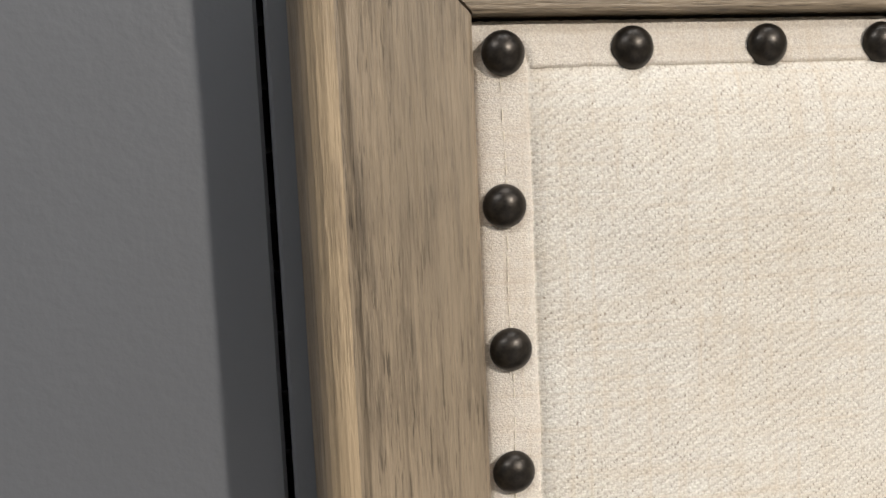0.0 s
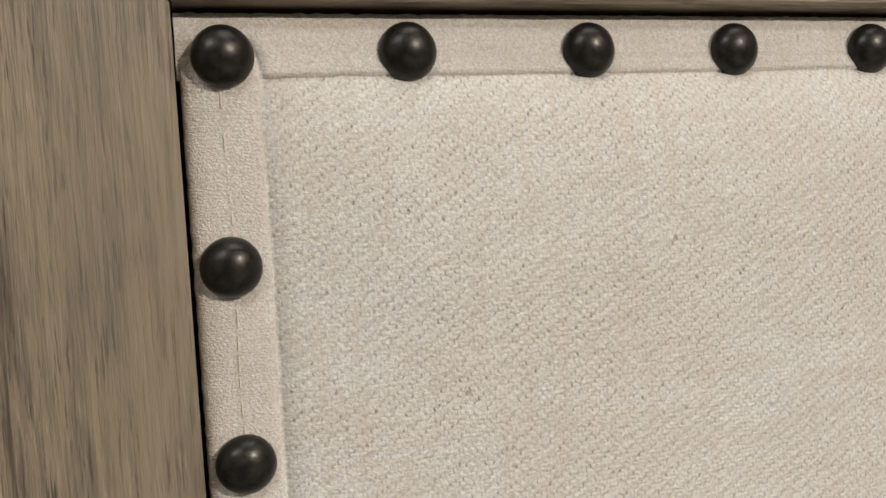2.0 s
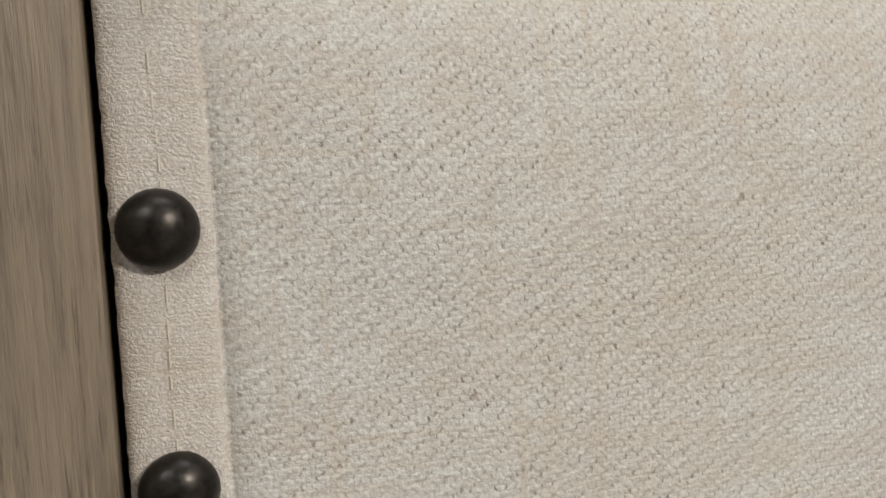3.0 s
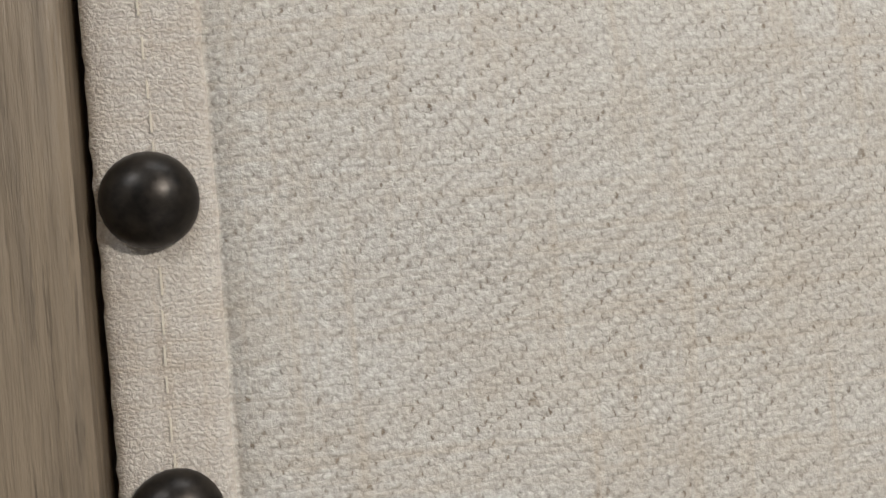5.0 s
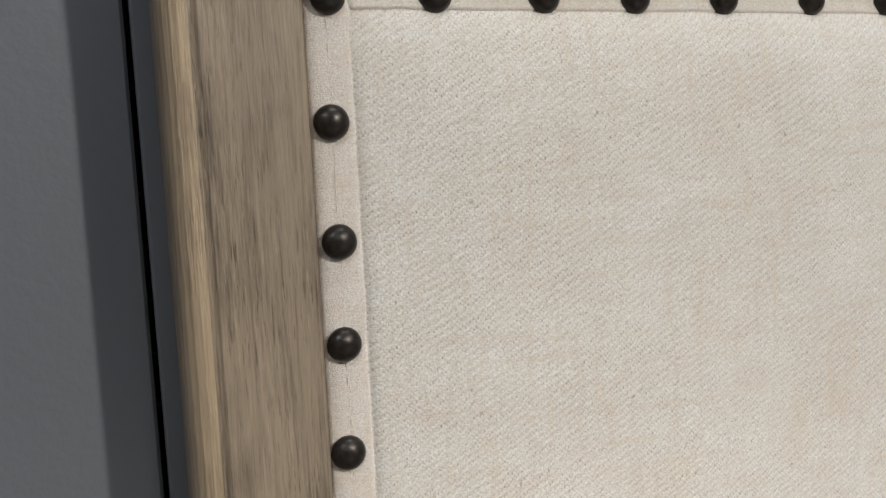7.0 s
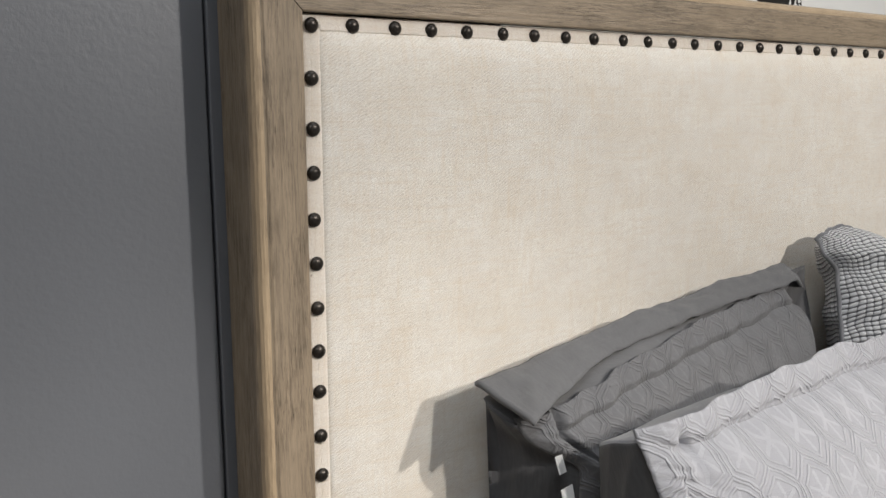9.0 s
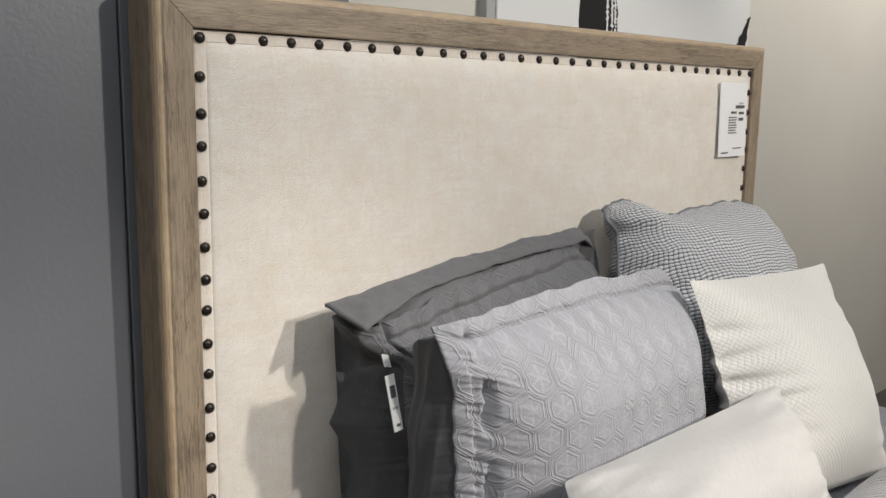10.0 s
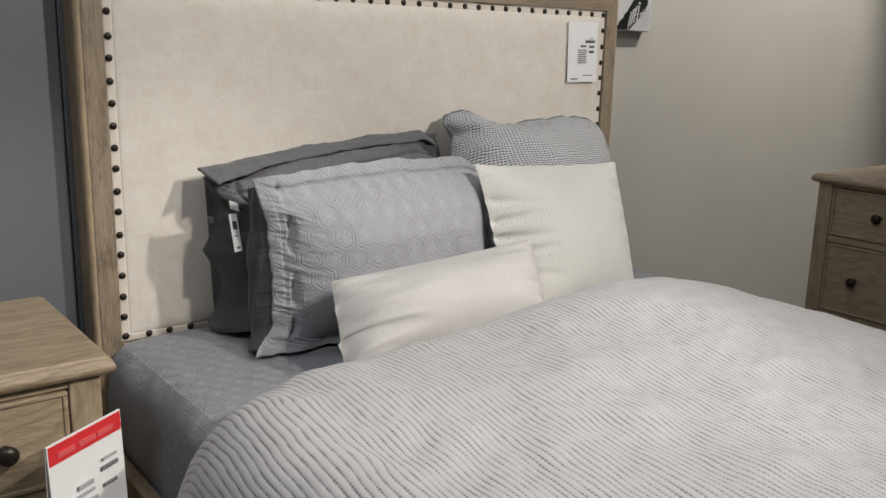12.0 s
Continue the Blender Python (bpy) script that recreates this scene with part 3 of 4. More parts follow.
for i in range(7):
    tilt_card("print", 0.036 - 0.004 * (i % 3 == 2), 0.0024, _m @ pose(0.040, -0.0016, 0.090 - 0.006 * i), ink, price_tag, 0.0008)

# ---- bed ----
bed = thing("bed_base", "weathered oak bed side rails on the headboard", "bed frame")
part("side_rail", box(-0.088, -0.060, -2.10, 0.010, 0.26, 0.45, 0.004), wood_deep, bed)
part("side_rail", box(1.512, 1.540, -2.10, 0.010, 0.26, 0.45, 0.004), wood_deep, bed)
part("foot_rail", box(-0.088, 1.540, -2.14, -2.10, 0.10, 0.45, 0.004), wood_along, bed)
for x in (-0.086, 1.468):
    part("leg", box(x, x + 0.07, -2.135, -2.065, 0.0, 0.262, 0.004), wood_up, bed)
part("slat_deck", box(-0.060, 1.512, -2.10, -0.012, 0.31, 0.332), wood_along, bed)


def mattress_place(u, v):
    # u runs across from the bottom of one side over the top to the other, v from head to foot
    half, r, low, top = 0.765, 0.055, 0.33, 0.646
    side, flat = top - low - r, 2 * (half - r)
    arc = r * math.pi / 2
    total = 2 * side + 2 * arc + flat
    s = u * total
    if s < side:
        x, z = -half, low + s
    elif s < side + arc:
        a = (s - side) / r
        x, z = -half + r - r * math.cos(a), low + side + r * math.sin(a)
    elif s < side + arc + flat:
        x, z = -half + r + s - side - arc, top
    elif s < side + 2 * arc + flat:
        a = (s - side - arc - flat) / r
        x, z = half - r + r * math.sin(a), top - r + r * math.cos(a)
    else:
        x, z = half, top - r - (s - side - 2 * arc - flat)
    y = -0.016 - 2.06 * v
    if z > 0.55:
        z += 0.014 * min(1.0, 0.7 + 0.3 * v / 0.16) * math.sin(math.pi * min(1.0, max(0.0, (x + half) / (2 * half)))) ** 0.4
    p = Vector((x + 0.725, y, z))
    lump = 0.006 * noise.noise(p * 7) + 0.003 * noise.noise(p * 19) + 0.0012 * noise.noise(p * 60)
    end = max(0.0, 1 - v / 0.03) ** 2 * 0.003
    return p + Vector(((-1 if x < -0.7 else 1 if x > 0.7 else 0) * (lump + 0.012 * math.sin(math.pi * min(1, max(0, (z - low) / (top - low))))), 0, lump - end * (z > top - 0.06)))


def split(bm, index):
    """A copy of bm with the faces of one material index alone."""
    out = bm.copy()
    bmesh.ops.delete(out, geom=[f for f in out.faces if f.material_index != index], context="FACES")
    for f in out.faces:
        f.material_index = 0
    return out


mattress = thing("mattress", "mattress in a slate grey quilted cotton coverlet", "mattress")
_whole = sheet(120, 130, mattress_place, lambda u, v: (u * 2.0, v * 2.06), mat=lambda u, v: 1 if u < 0.15 else 2 if u > 0.85 else 0)
for _i, _name in enumerate(("top_cover", "side_cover", "side_cover")):
    part(_name, split(_whole, _i), coverlet_grey, mattress, smooth=True)
_whole.free()


# the comforter: a thick puffed sheet lying over the foot part of the bed and down both sides
def comforter_place(u, v):
    # u: across, v: from the head edge to the foot; the head edge is a thick fold
    w = -0.62 + 2.70 * u
    head = -0.585 - 0.07 * max(0.0, (0.15 - w) / 0.30) ** 1.3
    s = v * 1.62
    y = head - s
    crown = 0.105 - 0.095 * max(0.0, min(1.0, (w - 0.86) / 0.52)) + 0.068 * math.exp(-((w - 0.80) / 0.40) ** 2) * math.exp(-((s - 0.12) / 0.45) ** 2) + 0.02 * math.exp(-((w - 0.2) / 0.3) ** 2)
    rise = 1 - math.exp(-s / 0.055)
    top = 0.648 + crown * rise
    edge_l, edge_r, r = -0.02, 1.36, 0.12
    x, z = w, top
    if w < edge_l:
        d = edge_l - w
        a = min(d / r, math.pi / 2)
        x = edge_l - r * math.sin(a) - 0.02 * max(0, d - r * 1.57)
        z = top - r * (1 - math.cos(a)) - max(0.0, d - r * math.pi / 2)
    elif w > edge_r:
        d = w - edge_r
        a = min(d / r, math.pi / 2)
        x = edge_r + r * math.sin(a) + 0.02 * max(0, d - r * 1.57)
        z = top - r * (1 - math.cos(a)) - max(0.0, d - r * math.pi / 2)
    q = Vector((w * 3.2, y * 3.2, 3.0))
    lump = 0.016 * noise.noise(q) + 0.008 * noise.noise(q * 2.7) + 0.004 * noise.noise(q * 6)
    p = Vector((x, y, z))
    return p + (Vector((0, 0, lump)) if edge_l < w < edge_r else Vector((-lump if w < edge_l else lump, 0, lump * 0.3)))


comforter = thing("comforter", "thick white ribbed cotton comforter draped over the bed", "comforter")
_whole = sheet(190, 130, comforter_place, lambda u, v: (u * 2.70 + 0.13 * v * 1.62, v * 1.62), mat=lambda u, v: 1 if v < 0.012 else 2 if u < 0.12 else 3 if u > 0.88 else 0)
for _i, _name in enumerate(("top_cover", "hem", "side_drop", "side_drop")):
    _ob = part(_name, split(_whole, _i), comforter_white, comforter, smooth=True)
    _sol = _ob.modifiers.new("thickness", "SOLIDIFY")
    _sol.thickness, _sol.offset = 0.022, -1
_whole.free()


# ---- pillows ----
def inflated(w, h, nx, ny, border, push, steps, seed, pull=0.0):
    """Half of a sewn cover blown up over its seam: a cloth of nx x ny cells that keeps its lengths. border: cells of flat hem outside the seam.
    Gives the cloth's points, with the middle of the cushion at the origin."""
    rng = np.random.RandomState(seed)
    x, y = np.meshgrid(np.linspace(-w / 2, w / 2, nx + 1), np.linspace(-h / 2, h / 2, ny + 1), indexing="ij")
    p = np.stack([x, y, 0.002 * rng.rand(nx + 1, ny + 1)], -1)
    seam = np.zeros((nx + 1, ny + 1), bool)
    k = border
    seam[k, k:ny + 1 - k] = seam[nx - k, k:ny + 1 - k] = True
    seam[k:nx + 1 - k, k] = seam[k:nx + 1 - k, ny - k] = True
    inside = np.zeros_like(seam)
    inside[k:nx + 1 - k, k:ny + 1 - k] = True
    hem = ~inside
    p[hem, 2] = 0.004 * rng.randn(hem.sum())
    lx, ly = w / nx, h / ny
    ld = math.hypot(lx, ly)
    pairs = []
    for s in (0, 1):
        pairs.append((np.s_[s:-1:2, :], np.s_[s + 1::2, :], lx))
        pairs.append((np.s_[:, s:-1:2], np.s_[:, s + 1::2], ly))
        pairs.append((np.s_[s:-1:2, :-1], np.s_[s + 1::2, 1:], ld))
        pairs.append((np.s_[s:-1:2, 1:], np.s_[s + 1::2, :-1], ld))
    old = p.copy()
    for step in range(steps):
        n = np.cross(np.gradient(p, axis=0), np.gradient(p, axis=1))
        n /= np.linalg.norm(n, axis=-1, keepdims=True) + 1e-12
        n[hem] = 0
        new_p = p + 0.93 * (p - old) + push * n
        old, p = p, new_p
        for _ in range(5):
            for a, b, rest in pairs:
                d = p[b] - p[a]
                l = np.linalg.norm(d, axis=-1, keepdims=True)
                c = d * (0.5 * (1 - rest / (l + 1e-12)))
                if rest == ld:
                    c = c * 0.35
                p[a] += c
                p[b] -= c
            p[seam, 2] = 0
            p[inside, 2] = np.maximum(p[inside, 2], 0)
            p[hem, 2] *= 0.97
    # a light smoothing of the last cloth
    q = p.copy()
    q[1:-1, 1:-1] = 0.5 * p[1:-1, 1:-1] + 0.125 * (p[:-2, 1:-1] + p[2:, 1:-1] + p[1:-1, :-2] + p[1:-1, 2:])
    q[seam, 2] = 0
    return q


def cord(points, r, mat, parent):
    """A sewn edge that follows a closed loop of points."""
    bm = bmesh.new()
    m = len(points)
    rings = []
    for k, p in enumerate(points):
        way = (points[(k + 1) % m] - points[k - 1]).normalized()
        a = way.cross(Vector((0.31, -0.9, 0.3))).normalized()
        b = way.cross(a)
        q = r * (1 + 0.25 * noise.noise(p * 60))
        rings.append([bm.verts.new(p + (a * math.cos(t) + b * math.sin(t)) * q) for t in (math.tau * i / 6 for i in range(6))])
    for k in range(m):
        x, y = rings[k], rings[(k + 1) % m]
        for i in range(6):
            bm.faces.new((x[i], x[(i + 1) % 6], y[(i + 1) % 6], y[i]))
    bmesh.ops.recalc_face_normals(bm, faces=bm.faces)
    return part("piping", bm, mat, parent, "dark stitched edge", smooth=True)


def cushion(name, label, corners, front, back, hem, size, cells=64, border=0, push=0.0004, steps=70, seed=1, deep=(1.0, 1.0), spread=(0.0, 0.0), sag=0.25, straight=0.5, wrinkle=0.004, parts=("", "", ""), shape=None, piping=None, ear=-0.010):
    """A sewn pillow between four corners of its outline (top left, top right, bottom left, bottom right).
    deep: how much of the blown-up height the front and the back keep; spread: how far those swell outwards over the seam."""
    top = thing(name, label, "pillow", "pillows on the bed")
    tl, tr, bl, br = (Vector(q) for q in corners)
    w, h = size
    nx, ny = cells, max(16, int(cells * h / w))
    nrm = (tr - tl).cross(bl - tl).normalized()
    if nrm.y > 0:
        nrm = -nrm
    for side in (0, 1):
        g = inflated(w, h, nx, ny, border, push, steps, seed + 7 * side)
        ex, ey = np.abs(g[..., 0]).max(), np.abs(g[..., 1]).max()
        u, v, z = (g[..., 0] / ex + 1) / 2, (g[..., 1] / ey + 1) / 2, g[..., 2]
        sign = 1 if side == 0 else -1

        def place(i, j):
            i, j = round(i * nx), round(j * ny)
            a, b, d = float(u[i, j]), float(v[i, j]), float(z[i, j])
            a, b = a + (i / nx - a) * straight, b + (j / ny - b) * straight
            lift = d * deep[side] * (1 + sag * (0.5 - b))
            p = bl.lerp(br, a).lerp(tl.lerp(tr, a), b)
            ends = max(0.0, abs(2 * a - 1) - 0.35) / 0.65
            fold = noise.noise(Vector((a * 3 + seed, seed, b * 13))) + 0.5 * noise.noise(Vector((a * 8, seed, b * 30)))
            lift += wrinkle * min(1.0, d / 0.02) * (fold * ends * 1.5 + 0.8 * noise.noise(Vector((a * 5, b * 5, seed))))
            out = (tr - tl).normalized() * (2 * a - 1) + (tl - bl).normalized() * (2 * b - 1)
            edge = max(abs(2 * a - 1), abs(2 * b - 1))
            p = p + out * spread[side] * min(1.0, lift / 0.03) * edge ** 3 + nrm * sign * lift
            if border and (i < border or j < border or i > nx - border or j > ny - border):
                p = p + nrm * d * sign
            p = p + out * ear * (abs(2 * i / nx - 1) * abs(2 * j / ny - 1)) ** 7
            if shape:
                p = p + shape(a, b)
            low = 0.660 + 0.003 * noise.noise(p * 30)
            p.z = max(p.z, low)
            return p
        if piping and side == 0:
            loop = [(i / nx, 0.0) for i in range(nx)] + [(1.0, j / ny) for j in range(ny)] + [(1 - i / nx, 1.0) for i in range(nx)] + [(0.0, 1 - j / ny) for j in range(ny)]
            cord([place(i, j) for i, j in loop], 0.0036, piping, top)
        uv = lambda i, j: (i * w, j * h)
        outer = lambda i, j: int(border > 0 and not (border < i * nx < nx - border and border < j * ny < ny - border))
        bm = sheet(nx, ny, place, uv, mat=outer)
        if border:
            rim = bm.copy()
            bmesh.ops.delete(bm, geom=[f for f in bm.faces if f.material_index], context="FACES")
            if side == 0:
                bmesh.ops.delete(rim, geom=[f for f in rim.faces if not f.material_index], context="FACES")
                ob = part("flange", rim, (hem, hem), top, parts[2], smooth=True)
                md = ob.modifiers.new("thickness", "SOLIDIFY")
                md.thickness, md.offset = 0.0035, 0
            else:
                rim.free()
        ob = part("back_cover" if side else "front_cover", bm, back if side else front, top, parts[side], smooth=True)
        md = ob.modifiers.new("rounding", "SUBSURF")
        md.levels = md.render_levels = 1
    return top


def sham(label, seam, rear, bulge, seed, cloths, border=0.024, n=190, collar=0.0, tip=0.0, zig=0.0):
    """A flanged sham: a jacquard front with a flat border, and a plain dark back that wraps round the filling's sides.
    seam and rear: corners (top left, top right, bottom left, bottom right) of the front outline and of the back."""
    top = thing("pillow_sham", label, "pillow", "pillows on the bed")
    s, r = [Vector(q) for q in seam], [Vector(q) for q in rear]
    bil = lambda q, u, v: q[2].lerp(q[3], u).lerp(q[0].lerp(q[1], u), v)
    w, h = (s[1] - s[0]).length, (s[0] - s[2]).length
    nrm = (s[1] - s[0]).cross(s[2] - s[0]).normalized()
    if nrm.y > 0:
        nrm = -nrm

    soft = lambda t: (lambda q: q * q * (3 - 2 * q))(max(0.0, min(1.0, t)))

    def front(u, v):
        p = bil(s, u, v)
        from_left, from_low = u * w, v * h
        over, past = max(0.0, 1 - (1 - v) * h / 0.07), max(0.0, 1 - (1 - u) * w / 0.10)
        near, low = max(0.0, 1 - from_left / 0.035), soft(1 - from_low / 0.060)
        # the border rolls back at the top and the sides, and lies out on the coverlet at the bottom
        p = p - nrm * (0.030 * over ** 1.6 + 0.035 * past ** 1.6 + 0.016 * near ** 2 * (1 - low))
        p.z += over * (0.008 * noise.noise(Vector((p.x * 9, seed, 0))) + 0.003 * noise.noise(Vector((p.x * 26, seed, 4))))
        p.z += over ** 1.5 * (0.012 * math.sin(math.pi * u) - 0.034 * soft(1 - (1 - u) * w / 0.13) ** 2)
        p.x += near * (0.006 * noise.noise(Vector((seed, 1, p.z * 9))) + 0.003 * noise.noise(Vector((seed, 2, p.z * 48))))
        p.x += collar * soft((0.975 - p.z) / 0.05) * soft(1 - from_left / 0.12)
        p.x -= tip * low * soft(1 - from_left / 0.09)
        p += nrm * tip * 0.35 * low * (0.5 + noise.noise(Vector((p.x * 14, seed, 2))))
        du, dv = min(u, 1 - u) * w - border, min(v, 1 - v) * h - border
        d = min(du, dv)
        q = p * 8 + Vector((seed * 3.7, 0, seed))
        k = (min(1.0, max(0.0, du) / 0.17) * (2 - min(1.0, max(0.0, du) / 0.17))) * (min(1.0, max(0.0, dv) / 0.12) * (2 - min(1.0, max(0.0, dv) / 0.12)))
        # gathers that run in from the side seam, with sharp valleys
        z = p.z + 0.25 * (p.x - 0.2) + 0.010 * noise.noise(q * 1.3)
        g1 = 1 - 2 * abs(noise.noise(Vector((p.x * 7, seed, z * 42))))
        g2 = 1 - 2 * abs(noise.noise(Vector((p.x * 15, seed + 5, z * 100))))
        side = soft(1 - from_left / 0.15) * min(1.0, 0.35 + from_left / 0.03)
        lower = soft(1 - from_low / 0.13)
        crush = (0.25 + 0.75 * max(side, 0.8 * lower)) * (0.0045 * g1 + 0.0036 * g2) * (0.15 + 0.85 * max(side, lower))
        crush += soft(1 - dv / 0.05) * (v > 0.5) * 0.006 * noise.noise(Vector((p.x * 32, seed + 4, p.z * 14)))
        seam_x = from_left - 0.042 - 0.006 * noise.noise(Vector((seed, 8, p.z * 22)))
        broken = soft(1.5 * noise.noise(Vector((seed, 6, p.z * 17))) + 0.55)
        crease = 0.022 * math.exp(-(seam_x / 0.0055) ** 2) * broken + 0.007 * math.exp(-((dv if v > 0.5 else 1.0) / 0.005) ** 2) * soft(from_left / 0.06)
        p = p + nrm * (bulge * k + crush - crease + 0.006 * noise.noise(q * 1.5))
        if d <= 0 and v < 0.5:
            p.z += 0.007 * abs(noise.noise(Vector((p.x * 26, seed, p.y * 26))))
        p.z = max(p.z, 0.664)
        return p
    uv = lambda u, v: (u * w, v * h)
    inner = lambda u, v: 0 if min(u, 1 - u) * w > border and min(v, 1 - v) * h > border else 1
    whole = sheet(n, n, front, uv, mat=inner)
    rim = whole.copy()
    bmesh.ops.delete(whole, geom=[f for f in whole.faces if f.material_index], context="FACES")
    bmesh.ops.delete(rim, geom=[f for f in rim.faces if not f.material_index], context="FACES")
    part("front_cover", whole, cloths[0], top, "grey jacquard with a hexagon pattern", smooth=True)
    hem = part("flange", rim, (cloths[0], cloths[0]), top, "flat hemmed border", smooth=True)
    md = hem.modifiers.new("thickness", "SOLIDIFY")
    md.thickness, md.offset = 0.0035, -1

    def back(u, v):
        a, b = 2 * u - 1, 2 * v - 1
        m = max(abs(a), abs(b))
        if m < 1e-6:
            return bil(r, 0.5, 0.5)
        ea, eb = (a / m + 1) / 2, (b / m + 1) / 2
        # the side wall starts a little inside the border, behind it
        f0, r0 = front(0.5 + (ea - 0.5) * (0.975 if ea < 0.5 else 0.95), 0.5 + (eb - 0.5) * 0.93) - nrm * 0.006, bil(r, ea, eb)
        corner = (abs(2 * ea - 1) * abs(2 * eb - 1)) ** 5
        r0 = r0.lerp(bil(r, 0.5, 0.5), 0.012 * corner) + Vector(((0.022 if not zig else 0.008) * noise.noise(Vector((seed, r0.x * 3, r0.z * 11))), 0.008 * noise.noise(r0 * 10), 0.009 * noise.noise(Vector((r0.x * 9, seed, 1))) if eb > 0.9 else 0))
        # the slumped edge of the back goes in and out
        r0.x += zig * abs(math.sin(math.pi * (r0.z - 0.846) / 0.17)) * (ea < 0.05)
        if m > 0.6:
            t = (1 - m) / 0.4
            p = f0.lerp(r0, t)
            out = (p - bil(s, 0.5, 0.5))
            out -= nrm * out.dot(nrm)
            out.normalize()
            swell = (0.002 if eb > 0.99 else 0.012) * math.sin(math.pi * t) + 0.009 * math.sin(math.pi * t) * noise.noise(p * 7 + Vector((seed, 0, 0))) + 0.004 * (1 - 2 * abs(noise.noise(Vector((p.x * 10, p.y * 34 + p.z * 7, seed))))) * math.sin(math.pi * t) + 0.0008 * noise.noise(p * 45)
            p = p + out * swell
            p.z = max(p.z, 0.658)
            return p
        p = bil(r, 0.5 + (ea - 0.5) * m / 0.6 * 0.94, 0.5 + (eb - 0.5) * m / 0.6)
        return p + Vector((0, 0.004 * noise.noise(p * 9), 0))
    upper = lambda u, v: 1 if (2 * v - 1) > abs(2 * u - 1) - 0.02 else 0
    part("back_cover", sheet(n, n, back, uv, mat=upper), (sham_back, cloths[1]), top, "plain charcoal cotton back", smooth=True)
    return top


dark_sham = sham("dark grey flanged pillow sham against the headboard", ((0.170, -0.162, 0.990), (0.800, -0.088, 1.064), (0.185, -0.175, 0.665), (0.800, -0.180, 0.665)),
     ((0.140, -0.078, 1.006), (0.800, -0.048, 1.074), (0.150, -0.084, 0.662), (0.800, -0.060, 0.662)), 0.016, 2, (slate_front, slate_hem), collar=0.058, tip=0.03, zig=0.034)
sham("light grey jacquard flanged pillow sham with crumpled border", ((0.182, -0.308, 1.024), (0.796, -0.290, 1.034), (0.203, -0.292, 0.664), (0.785, -0.340, 0.664)),
     ((0.200, -0.200, 0.985), (0.800, -0.190, 1.000), (0.185, -0.210, 0.662), (0.800, -0.220, 0.662)), 0.082, 3, (sham_grey, sham_hem), collar=0.012, tip=0.055)


def rear_flange(parent, left, right, width, mat):
    """The back border of a sham folded forward over its top: wide at the near corner, narrow further on."""
    left, right = Vector(left), Vector(right)

    def place(u, v):
        p = left.lerp(right, u)
        wide = width * (0.34 + 0.66 * max(0.0, 1 - u / 0.30) ** 1.2) * min(1.0, 0.3 + (1 - u) / 0.12)
        p.y -= wide * v
        p.z += 0.004 - 0.020 * v ** 1.5 + 0.012 * math.sin(math.pi * u) ** 0.8 - 0.022 * max(0.0, 1 - (1 - u) / 0.08) + 0.005 * noise.noise(Vector((p.x * 11, v * 2, 4))) + 0.003 * noise.noise(Vector((p.x * 40, v * 3, 9)))
        p.x += 0.010 * v * max(0.0, 1 - u / 0.1)
        return p
    ob = part("rear_flange", sheet(110, 10, place, lambda u, v: (u * 0.66, v * width)), mat, parent, "folded dark grey border", smooth=True)
    md = ob.modifiers.new("thickness", "SOLIDIFY")
    md.thickness, md.offset = 0.005, 0


def ruffled(a, b):
    """The slack, gathered outline of the waffle cover: a sagging, ruffled top edge, a knotted corner and a rounded one."""
    top_edge, near, far = max(0.0, b - 0.70) / 0.30, max(0.0, 1 - a / 0.22), max(0.0, 1 - (1 - a) / 0.25)
    dip = -0.040 * math.exp(-((a - 0.36) / 0.18) ** 2) + 0.010 * noise.noise(Vector((a * 9, 2, 0))) + 0.006 * noise.noise(Vector((a * 24, 5, 0)))
    z = top_edge ** 2 * dip - 0.055 * (far * max(0.0, b - 0.55) / 0.45) ** 2.2
    x = 0.035 * near ** 1.5 * math.exp(-((b - 0.80) / 0.13) ** 2) - 0.030 * (far * max(0.0, b - 0.6) / 0.4) ** 2 + 0.012 * near * noise.noise(Vector((b * 14, 1, 3)))
    y = 0.012 * top_edge * noise.noise(Vector((a * 14, 9, b * 3)))
    knot = max(0.0, 1 - a / 0.14) * max(0.0, b - 0.86) / 0.14
    x, z = x + 0.022 * knot, z - 0.030 * knot
    return Vector((x, y, z))


rear_flange(dark_sham, (0.146, -0.074, 1.014), (0.797, -0.042, 1.074), 0.084, slate_hem)
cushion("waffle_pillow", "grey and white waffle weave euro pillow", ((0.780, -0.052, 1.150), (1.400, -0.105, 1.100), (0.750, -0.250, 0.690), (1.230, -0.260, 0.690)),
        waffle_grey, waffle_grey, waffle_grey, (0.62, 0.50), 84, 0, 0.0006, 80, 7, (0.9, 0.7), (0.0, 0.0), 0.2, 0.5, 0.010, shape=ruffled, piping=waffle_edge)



def side_folds(a, b):
    """Short folds along one side seam of the square cover."""
    end = max(0.0, 1 - a / 0.32) * min(1.0, a / 0.03)
    y = 0.0
    for at, deep, slope in ((0.78, 0.009, 0.20), (0.64, 0.016, -0.05), (0.55, 0.017, 0.12), (0.44, 0.018, -0.02), (0.33, 0.012, 0.15)):
        y += deep * math.exp(-((b - at + slope * a) / 0.020) ** 2)
    return Vector((0.0, y * end, 0.0)) + Vector((0.010 * math.sin(math.pi * b) * max(0.0, a - 0.9) / 0.1, 0.0, 0.0))


